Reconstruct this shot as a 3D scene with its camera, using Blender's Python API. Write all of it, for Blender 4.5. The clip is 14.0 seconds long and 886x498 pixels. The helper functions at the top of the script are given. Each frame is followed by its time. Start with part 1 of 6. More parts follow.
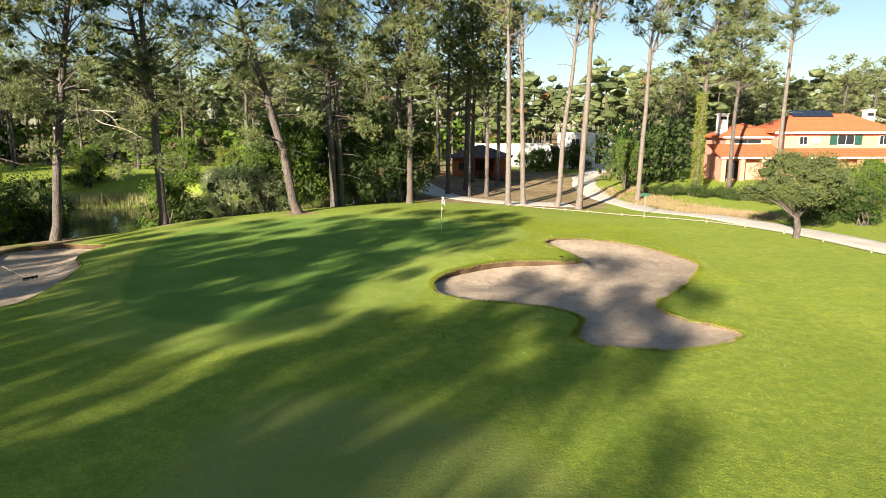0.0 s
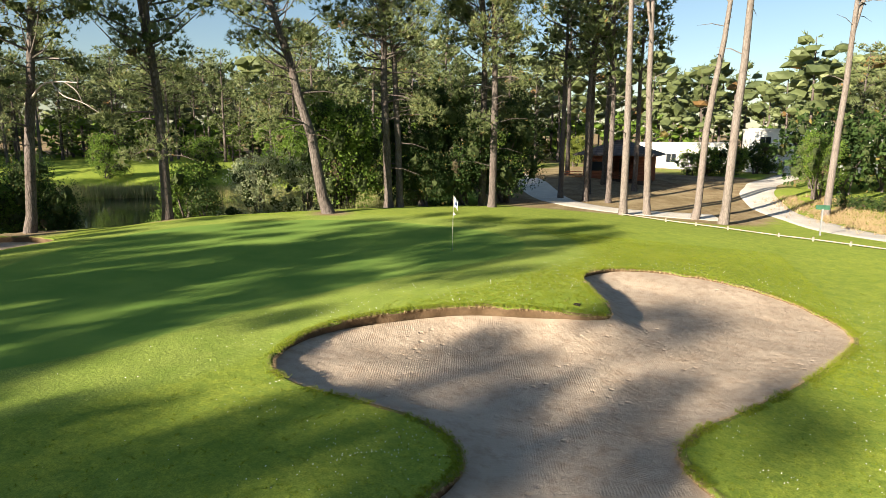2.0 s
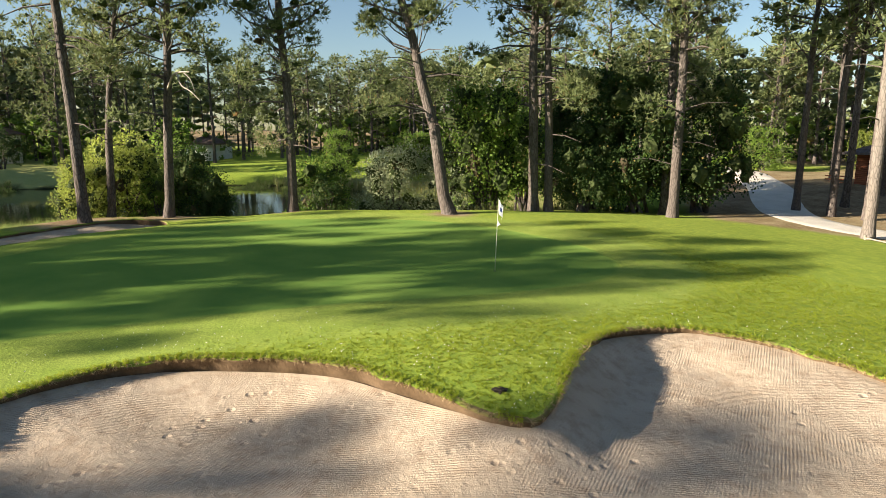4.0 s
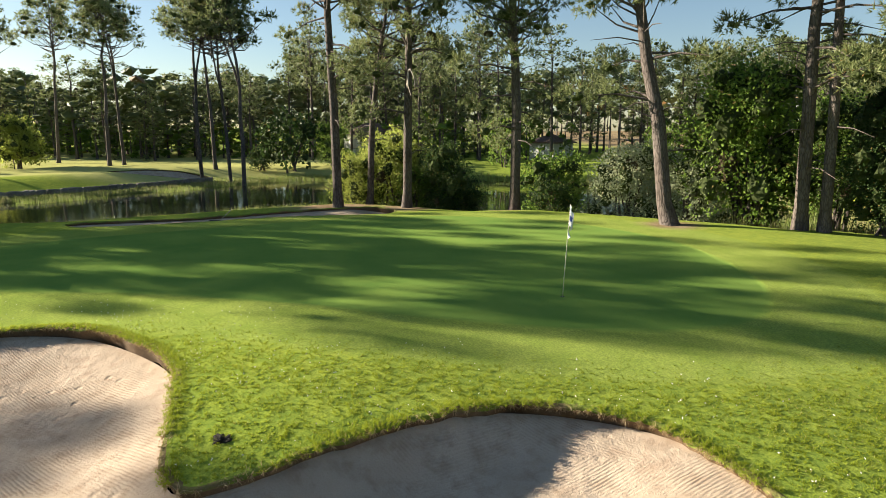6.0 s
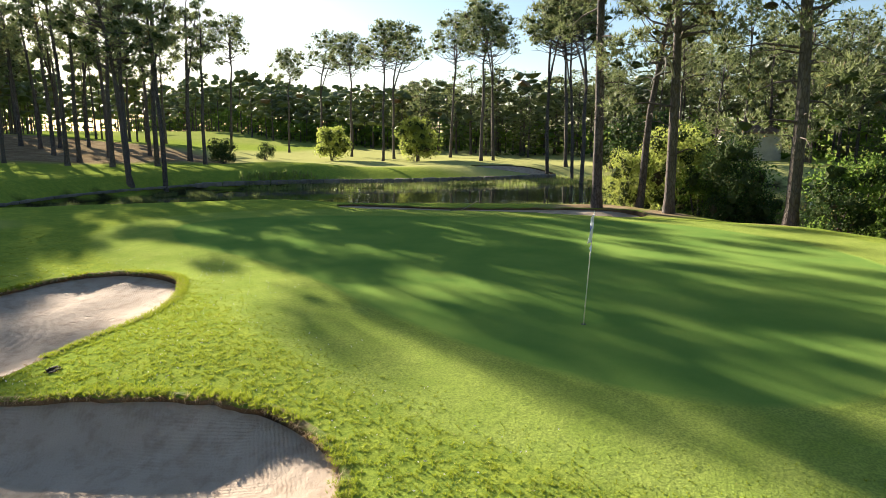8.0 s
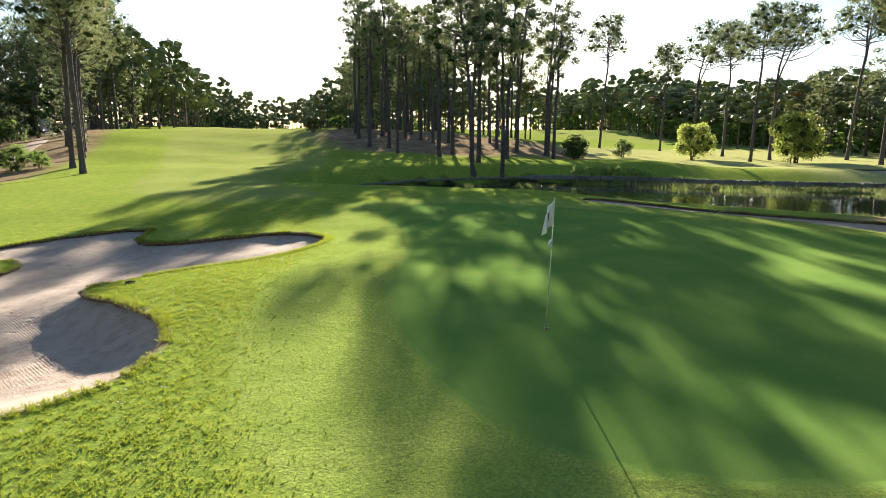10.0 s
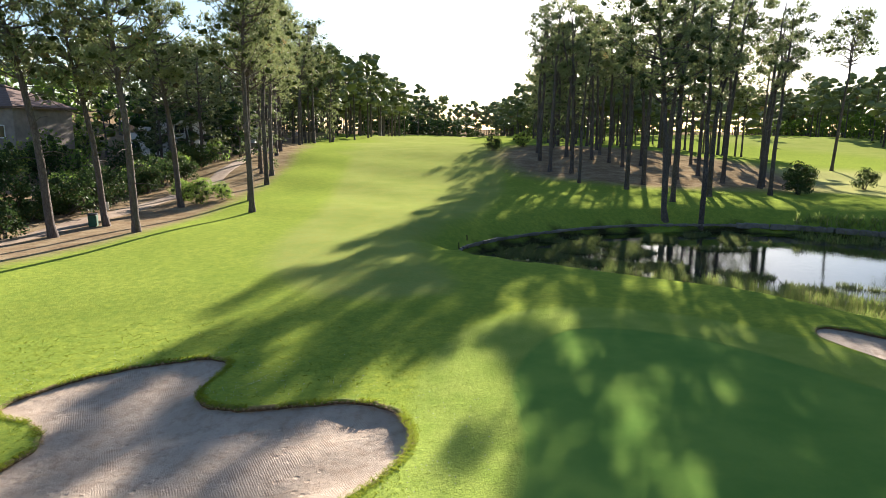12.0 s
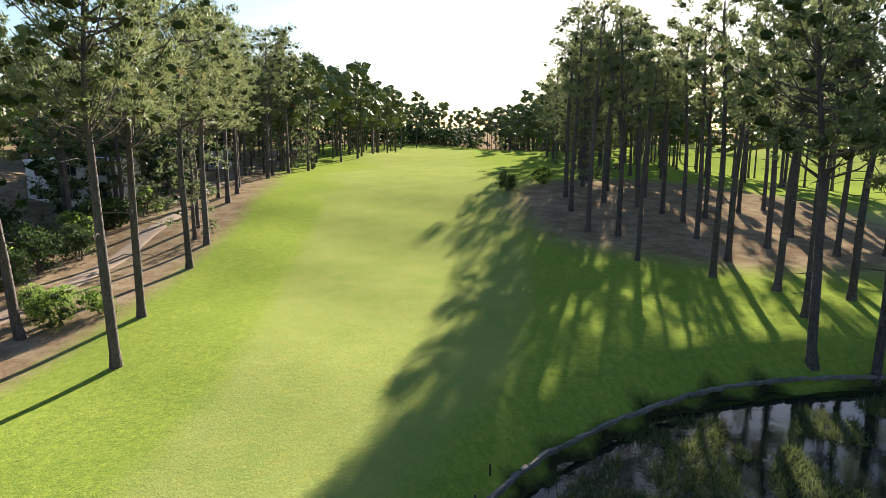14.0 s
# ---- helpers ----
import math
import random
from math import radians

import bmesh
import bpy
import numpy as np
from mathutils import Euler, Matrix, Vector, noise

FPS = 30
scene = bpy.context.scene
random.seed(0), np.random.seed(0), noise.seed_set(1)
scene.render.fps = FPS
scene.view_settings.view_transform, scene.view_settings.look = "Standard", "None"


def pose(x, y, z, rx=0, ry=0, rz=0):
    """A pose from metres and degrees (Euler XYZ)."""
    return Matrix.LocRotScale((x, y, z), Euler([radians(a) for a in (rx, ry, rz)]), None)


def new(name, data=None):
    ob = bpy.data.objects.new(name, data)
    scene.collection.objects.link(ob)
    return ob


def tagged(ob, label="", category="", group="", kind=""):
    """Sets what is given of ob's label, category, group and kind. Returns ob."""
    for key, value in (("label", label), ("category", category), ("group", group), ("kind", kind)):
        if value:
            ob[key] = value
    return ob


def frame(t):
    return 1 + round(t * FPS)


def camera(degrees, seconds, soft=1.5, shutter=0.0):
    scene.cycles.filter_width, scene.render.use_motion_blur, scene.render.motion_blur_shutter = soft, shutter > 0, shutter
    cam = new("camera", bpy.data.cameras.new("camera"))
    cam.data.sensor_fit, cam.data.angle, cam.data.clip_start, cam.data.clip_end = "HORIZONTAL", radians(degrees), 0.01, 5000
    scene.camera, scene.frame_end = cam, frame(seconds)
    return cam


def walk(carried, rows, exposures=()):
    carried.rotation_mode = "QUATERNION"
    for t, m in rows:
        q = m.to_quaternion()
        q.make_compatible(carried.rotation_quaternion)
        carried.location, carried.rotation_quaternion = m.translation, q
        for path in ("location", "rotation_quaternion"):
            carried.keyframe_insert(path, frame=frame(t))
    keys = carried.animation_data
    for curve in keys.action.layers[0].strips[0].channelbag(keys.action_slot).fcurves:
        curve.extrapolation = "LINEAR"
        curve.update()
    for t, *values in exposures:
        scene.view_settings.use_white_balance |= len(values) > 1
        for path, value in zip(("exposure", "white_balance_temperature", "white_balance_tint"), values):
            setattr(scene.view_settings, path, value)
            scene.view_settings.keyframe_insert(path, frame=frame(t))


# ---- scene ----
cam = camera(70.3, 14.0, soft=0.7)
ROWS = [
    (0.0, 0.00, 0.00, 6.00, 79.30, -0.00, 0.00),
    (0.5, 1.89, 3.33, 5.73, 79.39, -0.08, 4.29),
    (1.0, 3.90, 6.54, 5.42, 79.48, -0.14, 8.80),
    (1.5, 5.65, 9.40, 5.05, 79.61, -0.15, 13.21),
    (2.0, 7.14, 12.03, 4.72, 79.66, -0.20, 17.81),
    (2.6, 8.67, 14.99, 4.45, 79.65, -0.23, 24.18),
    (3.2, 10.01, 17.83, 4.31, 79.62, -0.19, 31.88),
    (3.9, 11.30, 21.01, 4.22, 79.58, -0.11, 42.14),
    (4.5, 12.17, 23.64, 4.13, 79.60, -0.05, 51.74),
    (5.0, 12.72, 25.81, 4.03, 79.64, -0.02, 60.24),
    (5.5, 13.07, 27.99, 3.95, 79.65, 0.00, 69.31),
    (6.0, 13.21, 30.14, 3.88, 79.66, 0.01, 78.08),
    (6.5, 13.13, 32.27, 3.84, 79.64, -0.04, 86.82),
    (7.0, 12.78, 34.32, 3.78, 79.65, -0.04, 95.63),
    (7.5, 12.23, 36.24, 3.73, 79.66, -0.07, 104.90),
    (8.0, 11.39, 38.02, 3.68, 79.67, -0.09, 114.13),
    (8.5, 10.33, 39.64, 3.62, 79.68, -0.14, 123.10),
    (9.0, 9.12, 41.09, 3.60, 79.67, -0.13, 132.10),
    (9.6, 7.51, 42.65, 3.46, 79.60, -0.18, 142.87),
    (10.2, 5.86, 43.62, 3.30, 79.47, -0.35, 152.77),
    (10.8, 4.32, 43.41, 3.58, 79.33, -0.50, 160.66),
    (11.5, 2.87, 40.88, 5.02, 79.23, -0.50, 165.78),
    (12.0, 1.92, 37.43, 6.77, 79.19, -0.39, 166.92),
    (12.5, 0.77, 32.84, 8.80, 79.12, -0.25, 166.96),
    (13.0, -0.53, 27.47, 10.53, 79.17, -0.11, 166.98),
    (13.5, -1.91, 21.45, 11.43, 79.09, -0.03, 167.01),
    (14.0, -3.43, 14.71, 11.33, 79.11, -0.04, 166.98),
]
walk(cam, [(t, pose(x, y, z, rx, ry, rz)) for t, x, y, z, rx, ry, rz in ROWS], exposures=[(0.0, 1.80, 6500, 10), (6.8, 1.82, 6500, 9), (8.0, 2.03, 6300, 12), (9.0, 2.06, 6150, 13), (11.5, 2.12, 6000, 15), (14.0, 2.08, 6000, 15)])

# ---- sky and sun ----
SUN_DIR = Vector((-0.49, -0.872, 0.0)).normalized()
SUN_UP = 16.2
world = bpy.data.worlds.new("sky")
scene.world = world
world.use_nodes = True
wn = world.node_tree.nodes
sky = wn.new("ShaderNodeTexSky")
sky.sky_type = "NISHITA"
sky.sun_disc = False
sky.sun_elevation = radians(SUN_UP)
sky.sun_rotation = math.atan2(SUN_DIR.x, SUN_DIR.y)
sky.altitude, sky.air_density, sky.dust_density, sky.ozone_density = 50, 1.0, 0.5, 1.8
wn["Background"].inputs["Strength"].default_value = 0.044
world.node_tree.links.new(sky.outputs["Color"], wn["Background"].inputs["Color"])

sun_data = bpy.data.lights.new("sun", "SUN")
sun_data.energy, sun_data.angle, sun_data.color = 5.0, radians(0.42), (1.0, 0.87, 0.69)
sun = new("sun", sun_data)
toward = (SUN_DIR * math.cos(radians(SUN_UP)) + Vector((0, 0, math.sin(radians(SUN_UP)))))
sun.matrix_world = Matrix.Translation((0, 0, 60)) @ toward.to_track_quat("Z", "Y").to_matrix().to_4x4()

# ---- materials ----


class Nodes:
    """A small wrapper that builds node materials."""

    def __init__(self, name, roughness=0.8, specular=0.3):
        self.mat = bpy.data.materials.new(name)
        self.mat.use_nodes = True
        self.tree = self.mat.node_tree
        self.bsdf = self.tree.nodes["Principled BSDF"]
        self.bsdf.inputs["Roughness"].default_value = roughness
        self.bsdf.inputs["Specular IOR Level"].default_value = specular
        self.coord = self.tree.nodes.new("ShaderNodeTexCoord").outputs["Object"]

    def link(self, a, b):
        if isinstance(a, (int, float)):
            b.default_value = a
        elif isinstance(a, tuple):
            b.default_value = (*a, 1.0) if len(a) == 3 and len(b.default_value) == 4 else a
        else:
            self.tree.links.new(a, b)

    def world(self):
        return self.tree.nodes.new("ShaderNodeNewGeometry").outputs["Position"]

    def scaled(self, vector, sx, sy, sz):
        n = self.tree.nodes.new("ShaderNodeVectorMath")
        n.operation = "MULTIPLY"
        self.link(vector, n.inputs[0])
        n.inputs[1].default_value = (sx, sy, sz)
        return n.outputs[0]

    def noise(self, scale, detail=3.0, rough=0.55, vector=None, distort=0.0):
        n = self.tree.nodes.new("ShaderNodeTexNoise")
        n.inputs["Scale"].default_value, n.inputs["Detail"].default_value = scale, detail
        n.inputs["Roughness"].default_value, n.inputs["Distortion"].default_value = rough, distort
        self.link(vector if vector is not None else self.coord, n.inputs["Vector"])
        return n.outputs["Fac"]

    def cells(self, scale, vector=None, feature="F1", out="Distance"):
        n = self.tree.nodes.new("ShaderNodeTexVoronoi")
        n.feature = feature
        n.inputs["Scale"].default_value = scale
        self.link(vector if vector is not None else self.coord, n.inputs["Vector"])
        return n.outputs[out]

    def wave(self, scale, distort=2.0, detail=2.0, vector=None, direction="X"):
        n = self.tree.nodes.new("ShaderNodeTexWave")
        n.bands_direction = direction
        n.inputs["Scale"].default_value, n.inputs["Distortion"].default_value, n.inputs["Detail"].default_value = scale, distort, detail
        self.link(vector if vector is not None else self.coord, n.inputs["Vector"])
        return n.outputs["Fac"]

    def attr(self, name):
        n = self.tree.nodes.new("ShaderNodeAttribute")
        n.attribute_name = name
        return n.outputs["Fac"]

    def math(self, op, a, b=0.0):
        n = self.tree.nodes.new("ShaderNodeMath")
        n.operation = op
        self.link(a, n.inputs[0])
        self.link(b, n.inputs[1])
        return n.outputs[0]

    def span(self, value, lo, hi, to_lo=0.0, to_hi=1.0):
        n = self.tree.nodes.new("ShaderNodeMapRange")
        self.link(value, n.inputs["Value"])
        for k, v in (("From Min", lo), ("From Max", hi), ("To Min", to_lo), ("To Max", to_hi)):
            n.inputs[k].default_value = v
        return n.outputs["Result"]

    def mix(self, fac, a, b, mode="MIX"):
        n = self.tree.nodes.new("ShaderNodeMix")
        n.data_type, n.blend_type = "RGBA", mode
        self.link(fac, n.inputs["Factor"])
        self.link(a, n.inputs[6])
        self.link(b, n.inputs[7])
        return n.outputs[2]

    def island(self):
        return self.tree.nodes.new("ShaderNodeNewGeometry").outputs["Random Per Island"]

    def each(self):
        return self.tree.nodes.new("ShaderNodeObjectInfo").outputs["Random"]

    def color(self, socket):
        self.link(socket, self.bsdf.inputs["Base Color"])
        return self

    def rough(self, socket):
        self.link(socket, self.bsdf.inputs["Roughness"])
        return self

    def bump(self, height, strength=0.5, distance=0.02):
        n = self.tree.nodes.new("ShaderNodeBump")
        n.inputs["Strength"].default_value, n.inputs["Distance"].default_value = strength, distance
        self.link(height, n.inputs["Height"])
        self.link(n.outputs["Normal"], self.bsdf.inputs["Normal"])
        return self

    def translucent(self, color, share):
        t = self.tree.nodes.new("ShaderNodeBsdfTranslucent")
        self.link(color, t.inputs["Color"])
        m = self.tree.nodes.new("ShaderNodeMixShader")
        m.inputs["Fac"].default_value = share
        out = self.tree.nodes["Material Output"]
        self.tree.links.new(self.bsdf.outputs[0], m.inputs[1])
        self.tree.links.new(t.outputs[0], m.inputs[2])
        self.tree.links.new(m.outputs[0], out.inputs["Surface"])
        return self


def plain(name, color, roughness=0.7, amount=0.18, scale=3.0, metal=0.0, bump=0.0):
    """A painted or coated surface with slight wear."""
    n = Nodes(name, roughness)
    dark = tuple(c * (1 - amount * 1.6) for c in color)
    light = tuple(min(1.0, c * (1 + amount)) for c in color)
    broad = n.noise(scale, 4)
    n.color(n.mix(n.span(broad, 0.3, 0.7), dark, light))
    n.bsdf.inputs["Metallic"].default_value = metal
    n.rough(n.span(n.noise(scale * 6, 3), 0.3, 0.7, max(0.05, roughness - 0.1), min(1.0, roughness + 0.1)))
    if bump:
        n.bump(n.noise(scale * 12, 4), bump, 0.01)
    return n.mat


def make_ground():
    n = Nodes("turf", 1.0, 0.0)
    p = n.world()
    fine, mid, broad = n.noise(38, 3, 0.7, p), n.noise(4.5, 4, 0.65, p), n.noise(0.22, 4, 0.6, p)
    streak = n.noise(1.4, 4, 0.6, p)
    # rough grass
    rough = n.mix(n.span(broad, 0.35, 0.65), (0.290, 0.355, 0.042), (0.390, 0.435, 0.062))
    rough = n.mix(n.span(mid, 0.3, 0.75), rough, (0.285, 0.365, 0.062))
    rough = n.mix(n.span(n.math("ADD", n.math("MULTIPLY", fine, 0.55), n.math("MULTIPLY", n.noise(13, 4, 0.75, p), 0.45)), 0.39, 0.58, 0.66, 0.0), rough, (0.070, 0.125, 0.022))
    rough = n.mix(n.span(n.noise(2.6, 5, 0.75, p), 0.40, 0.58, 0.5, 0.0), rough, (0.115, 0.195, 0.032))
    rough = n.mix(n.span(n.noise(0.9, 5, 0.7, p), 0.66, 0.8, 0.0, 0.5), rough, (0.34, 0.30, 0.11))
    # fairway
    fair = n.mix(n.span(broad, 0.35, 0.65), (0.245, 0.300, 0.075), (0.310, 0.350, 0.100))
    fair = n.mix(n.span(streak, 0.45, 0.8, 0.0, 0.6), fair, (0.35, 0.325, 0.075))
    fair = n.mix(n.span(n.math("ADD", n.math("MULTIPLY", fine, 0.5), n.math("MULTIPLY", n.noise(9, 4, 0.75, p), 0.5)), 0.36, 0.62, 0.40, 0.0), fair, (0.11, 0.16, 0.018))
    # far lawn: its sunlit brightness is put into the colour
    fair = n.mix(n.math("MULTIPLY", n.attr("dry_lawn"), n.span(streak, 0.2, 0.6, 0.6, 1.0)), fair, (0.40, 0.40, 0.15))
    # putting surface
    green = n.mix(n.span(n.noise(0.5, 4, 0.6, p), 0.35, 0.65), (0.130, 0.245, 0.050), (0.190, 0.300, 0.062))
    green = n.mix(n.span(fine, 0.3, 0.7, 0.22, 0.0), green, (0.08, 0.145, 0.02))
    # pine litter and bare earth
    earth = n.mix(n.span(mid, 0.3, 0.7), (0.16, 0.10, 0.06), (0.33, 0.235, 0.155))
    earth = n.mix(n.span(n.noise(0.55, 5, 0.65, p), 0.42, 0.62, 0.0, 0.8), earth, (0.40, 0.31, 0.20))
    earth = n.mix(n.span(fine, 0.3, 0.65, 0.5, 0.0), earth, (0.07, 0.045, 0.025))
    # pond bed mud
    mud = n.mix(n.span(mid, 0.3, 0.7), (0.02, 0.022, 0.010), (0.05, 0.05, 0.022))
    n.bsdf.inputs["Sheen Weight"].default_value, n.bsdf.inputs["Sheen Roughness"].default_value = 0.03, 0.45
    n.bsdf.inputs["Sheen Tint"].default_value = (0.75, 0.80, 0.32, 1.0)
    jitter = n.math("MULTIPLY", n.math("SUBTRACT", n.noise(2.2, 5, 0.7, p), 0.5), 0.55)

    def mask(name, soft=0.18):
        return n.span(n.math("ADD", n.attr(name), jitter), 0.5 - soft, 0.5 + soft)

    fringe = n.mix(n.span(n.noise(1.1, 4, 0.65, p), 0.35, 0.65), (0.255, 0.345, 0.058), (0.330, 0.405, 0.082))
    fringe = n.mix(n.span(n.noise(26, 3, 0.75, p), 0.38, 0.60, 0.62, 0.0), fringe, (0.105, 0.155, 0.040))
    c = n.mix(mask("fairway", 0.3), rough, fair)
    c = n.mix(mask("fringe", 0.2), c, fringe)
    g = n.span(n.math("ADD", n.attr("green"), n.math("MULTIPLY", jitter, 0.2)), 0.32, 0.68)
    c = n.mix(g, c, green)
    c = n.mix(mask("litter", 0.22), c, earth)
    c = n.mix(mask("mud", 0.25), c, mud)
    n.color(c)
    h = n.math("ADD", n.math("MULTIPLY", fine, 0.6), n.math("MULTIPLY", n.noise(12, 4, 0.7, p), 0.8))
    h = n.math("ADD", h, n.math("MULTIPLY", n.noise(3.2, 5, 0.75, p), 1.6))
    soft = n.math("SUBTRACT", 1.0, n.math("MULTIPLY", g, 0.9))
    n.bump(n.math("MULTIPLY", h, soft), 0.5, 0.035)
    return n.mat


def make_sand():
    n = Nodes("bunker_sand", 0.95, 0.1)
    p = n.world()
    c = n.mix(n.span(n.noise(0.7, 5, 0.6, p), 0.35, 0.65), (0.405, 0.328, 0.250), (0.505, 0.415, 0.322))
    c = n.mix(n.span(n.noise(60, 3, 0.7, p), 0.3, 0.7, 0.35, 0.0), c, (0.34, 0.25, 0.17))
    c = n.mix(n.span(n.noise(3.2, 5, 0.7, p), 0.48, 0.68, 0.0, 0.7), c, (0.29, 0.212, 0.150))
    n.color(c)
    rake = n.wave(9.5, 3.5, 2.0, n.scaled(p, 1.25, 0.35, 0.0), "DIAGONAL")
    rake2 = n.wave(10.0, 3.5, 2.0, n.scaled(p, 0.8, -0.95, 0.0), "DIAGONAL")
    pick = n.span(n.noise(0.35, 2, 0.5, p), 0.47, 0.53)
    lines = n.math("ADD", n.math("MULTIPLY", rake, pick), n.math("MULTIPLY", rake2, n.math("SUBTRACT", 1.0, pick)))
    faint = n.span(n.noise(0.8, 3, 0.6, p), 0.38, 0.6)
    prints = n.noise(3.5, 5, 0.6, p)
    h = n.math("ADD", n.math("MULTIPLY", n.math("MULTIPLY", lines, faint), 0.11), n.math("MULTIPLY", prints, 0.9))
    pits = n.span(n.cells(3.4, p), 0.08, 0.26, 1.0, 0.0)
    trod = n.span(n.noise(0.45, 3, 0.6, p), 0.48, 0.60)
    h = n.math("SUBTRACT", h, n.math("MULTIPLY", n.math("MULTIPLY", pits, trod), 0.55))
    h = n.math("ADD", h, n.math("MULTIPLY", n.noise(45, 3, 0.7, p), 0.25))
    n.bump(h, 0.8, 0.05)
    return n.mat


def make_gravel(name, dark, light, scale=24):
    n = Nodes(name, 0.95, 0.15)
    p = n.world()
    c = n.mix(n.span(n.noise(0.6, 5, 0.65, p), 0.35, 0.68), dark, light)
    c = n.mix(n.span(n.noise(scale, 3, 0.7, p), 0.35, 0.7, 0.4, 0.0), c, tuple(v * 0.45 for v in dark))
    n.color(c)
    n.bump(n.noise(scale, 4, 0.7, p), 0.5, 0.03)
    return n.mat


def make_bark(name, dark, light, plain_bark=0.0):
    n = Nodes(name, 0.95, 0.15)
    v = n.scaled(n.coord, 1.0, 1.0, 0.28)
    plates = n.cells(10.0, v, "DISTANCE_TO_EDGE")
    crack = n.span(plates, 0.0, 0.14, plain_bark, 1.0)
    c = n.mix(n.span(n.noise(5, 4, 0.6, v), 0.3, 0.7), dark, light)
    c = n.mix(n.span(n.noise(0.6, 3), 0.4, 0.7, 0.0, 0.45), c, (0.23, 0.21, 0.195))
    c = n.mix(crack, tuple(d * 0.35 for d in dark), c)
    c = n.mix(n.math("MULTIPLY", n.each(), 0.3), c, (0.19, 0.155, 0.14))
    n.color(c)
    n.bump(n.math("ADD", crack, n.math("MULTIPLY", n.noise(22, 4, 0.7, v), 0.6)), 0.9 - 0.7 * plain_bark, 0.05)
    return n.mat


def make_leaf(name, dark, light, dry=(0.2, 0.16, 0.05), dryness=0.05, share=0.32, rough=0.55, shine=0.35, dead=0.0):
    n = Nodes(name, rough, shine)
    r = n.island()
    c = n.mix(n.span(r, 0.0, 1.0), dark, light)
    c = n.mix(n.span(n.noise(0.45, 2, 0.5), 0.35, 0.7, 0.0, 0.6), c, light)
    c = n.mix(n.math("MULTIPLY", n.each(), 0.3), c, dark)
    c = n.mix(n.math("GREATER_THAN", r, 1.0 - dryness), c, dry)
    if dead:
        c = n.mix(n.span(n.noise(0.55, 2, 0.5), 0.70, 0.74, 0.0, dead), c, (0.30, 0.13, 0.045))
    n.color(c)
    n.translucent(n.mix(0.5, c, light), share)
    return n.mat


def make_water():
    n = Nodes("pond_water", 0.03, 0.5)
    n.color((0.010, 0.016, 0.009))
    n.bsdf.inputs["IOR"].default_value = 1.333
    p = n.world()
    n.bump(n.math("ADD", n.noise(1.6, 3, 0.6, p), n.math("MULTIPLY", n.noise(7, 2, 0.5, p), 0.3)), 0.10, 0.05)
    return n.mat


def make_roof_tile(name, dark, light):
    n = Nodes(name, 0.85, 0.2)
    rows = n.wave(1.55, 0.3, 1.0, n.coord, "Z")
    cols = n.wave(1.1, 0.2, 1.0, n.coord, "X")
    c = n.mix(n.span(n.noise(2.5, 5, 0.65), 0.3, 0.7), dark, light)
    c = n.mix(n.span(rows, 0.0, 0.25, 0.45, 0.0), c, tuple(v * 0.5 for v in dark))
    n.color(c)
    n.bump(n.math("ADD", rows, cols), 0.6, 0.05)
    return n.mat


def make_planks(name, dark, light):
    n = Nodes(name, 0.75, 0.25)
    boards = n.wave(2.2, 0.15, 1.0, n.coord, "Z")
    c = n.mix(n.span(n.noise(3, 5, 0.65, n.scaled(n.coord, 0.5, 0.5, 6.0)), 0.3, 0.7), dark, light)
    c = n.mix(n.span(boards, 0.0, 0.12, 0.7, 0.0), c, tuple(v * 0.3 for v in dark))
    n.color(c)
    n.bump(boards, 0.6, 0.03)
    return n.mat


def make_glass(name):
    n = Nodes(name, 0.06, 0.6)
    n.color((0.02, 0.025, 0.03))
    n.rough(n.span(n.noise(1.5, 2), 0.3, 0.7, 0.03, 0.12))
    return n.mat


M_GROUND, M_SAND, M_WATER = make_ground(), make_sand(), make_water()
M_LIP = make_gravel("turf_soil", (0.10, 0.065, 0.035), (0.23, 0.16, 0.10), 14)
M_PATH = make_gravel("pale_gravel", (0.64, 0.59, 0.51), (0.80, 0.75, 0.67))
M_TRACK = make_gravel("dusty_track", (0.30, 0.22, 0.155), (0.46, 0.36, 0.26))
M_STONE = make_gravel("grey_stone", (0.14, 0.128, 0.108), (0.30, 0.275, 0.24), 9)
M_BARK = make_bark("pine_bark", (0.062, 0.050, 0.043), (0.140, 0.118, 0.105), 0.3)
M_BARK_PALE = make_bark("pale_pine_bark", (0.130, 0.110, 0.095), (0.225, 0.195, 0.170), 0.5)
M_DEADWOOD = make_bark("bare_deadwood", (0.34, 0.30, 0.25), (0.52, 0.47, 0.40), 0.8)
M_NEEDLE = make_leaf("pine_needles", (0.085, 0.112, 0.044), (0.265, 0.305, 0.125), (0.28, 0.16, 0.06), 0.03, dead=0.8, share=0.36)
M_NEEDLE_DARK = make_leaf("dark_pine_needles", (0.066, 0.094, 0.038), (0.205, 0.245, 0.100), (0.22, 0.13, 0.05), 0.02, share=0.40)
M_LEAF = make_leaf("broad_leaves", (0.075, 0.14, 0.020), (0.215, 0.32, 0.058), share=0.52, shine=0.2)
M_LEAF_LIGHT = make_leaf("yellow_green_leaves", (0.15, 0.20, 0.03), (0.36, 0.41, 0.09), share=0.58)
M_LEAF_GREY = make_leaf("silvery_leaves", (0.20, 0.24, 0.12), (0.48, 0.52, 0.33), share=0.4)
M_LEAF_OLIVE = make_leaf("olive_leaves", (0.060, 0.085, 0.030), (0.16, 0.195, 0.068), share=0.3)
M_LEAF_DARK = make_leaf("dark_leaves", (0.017, 0.038, 0.012), (0.062, 0.105, 0.028), share=0.3, shine=0.12)
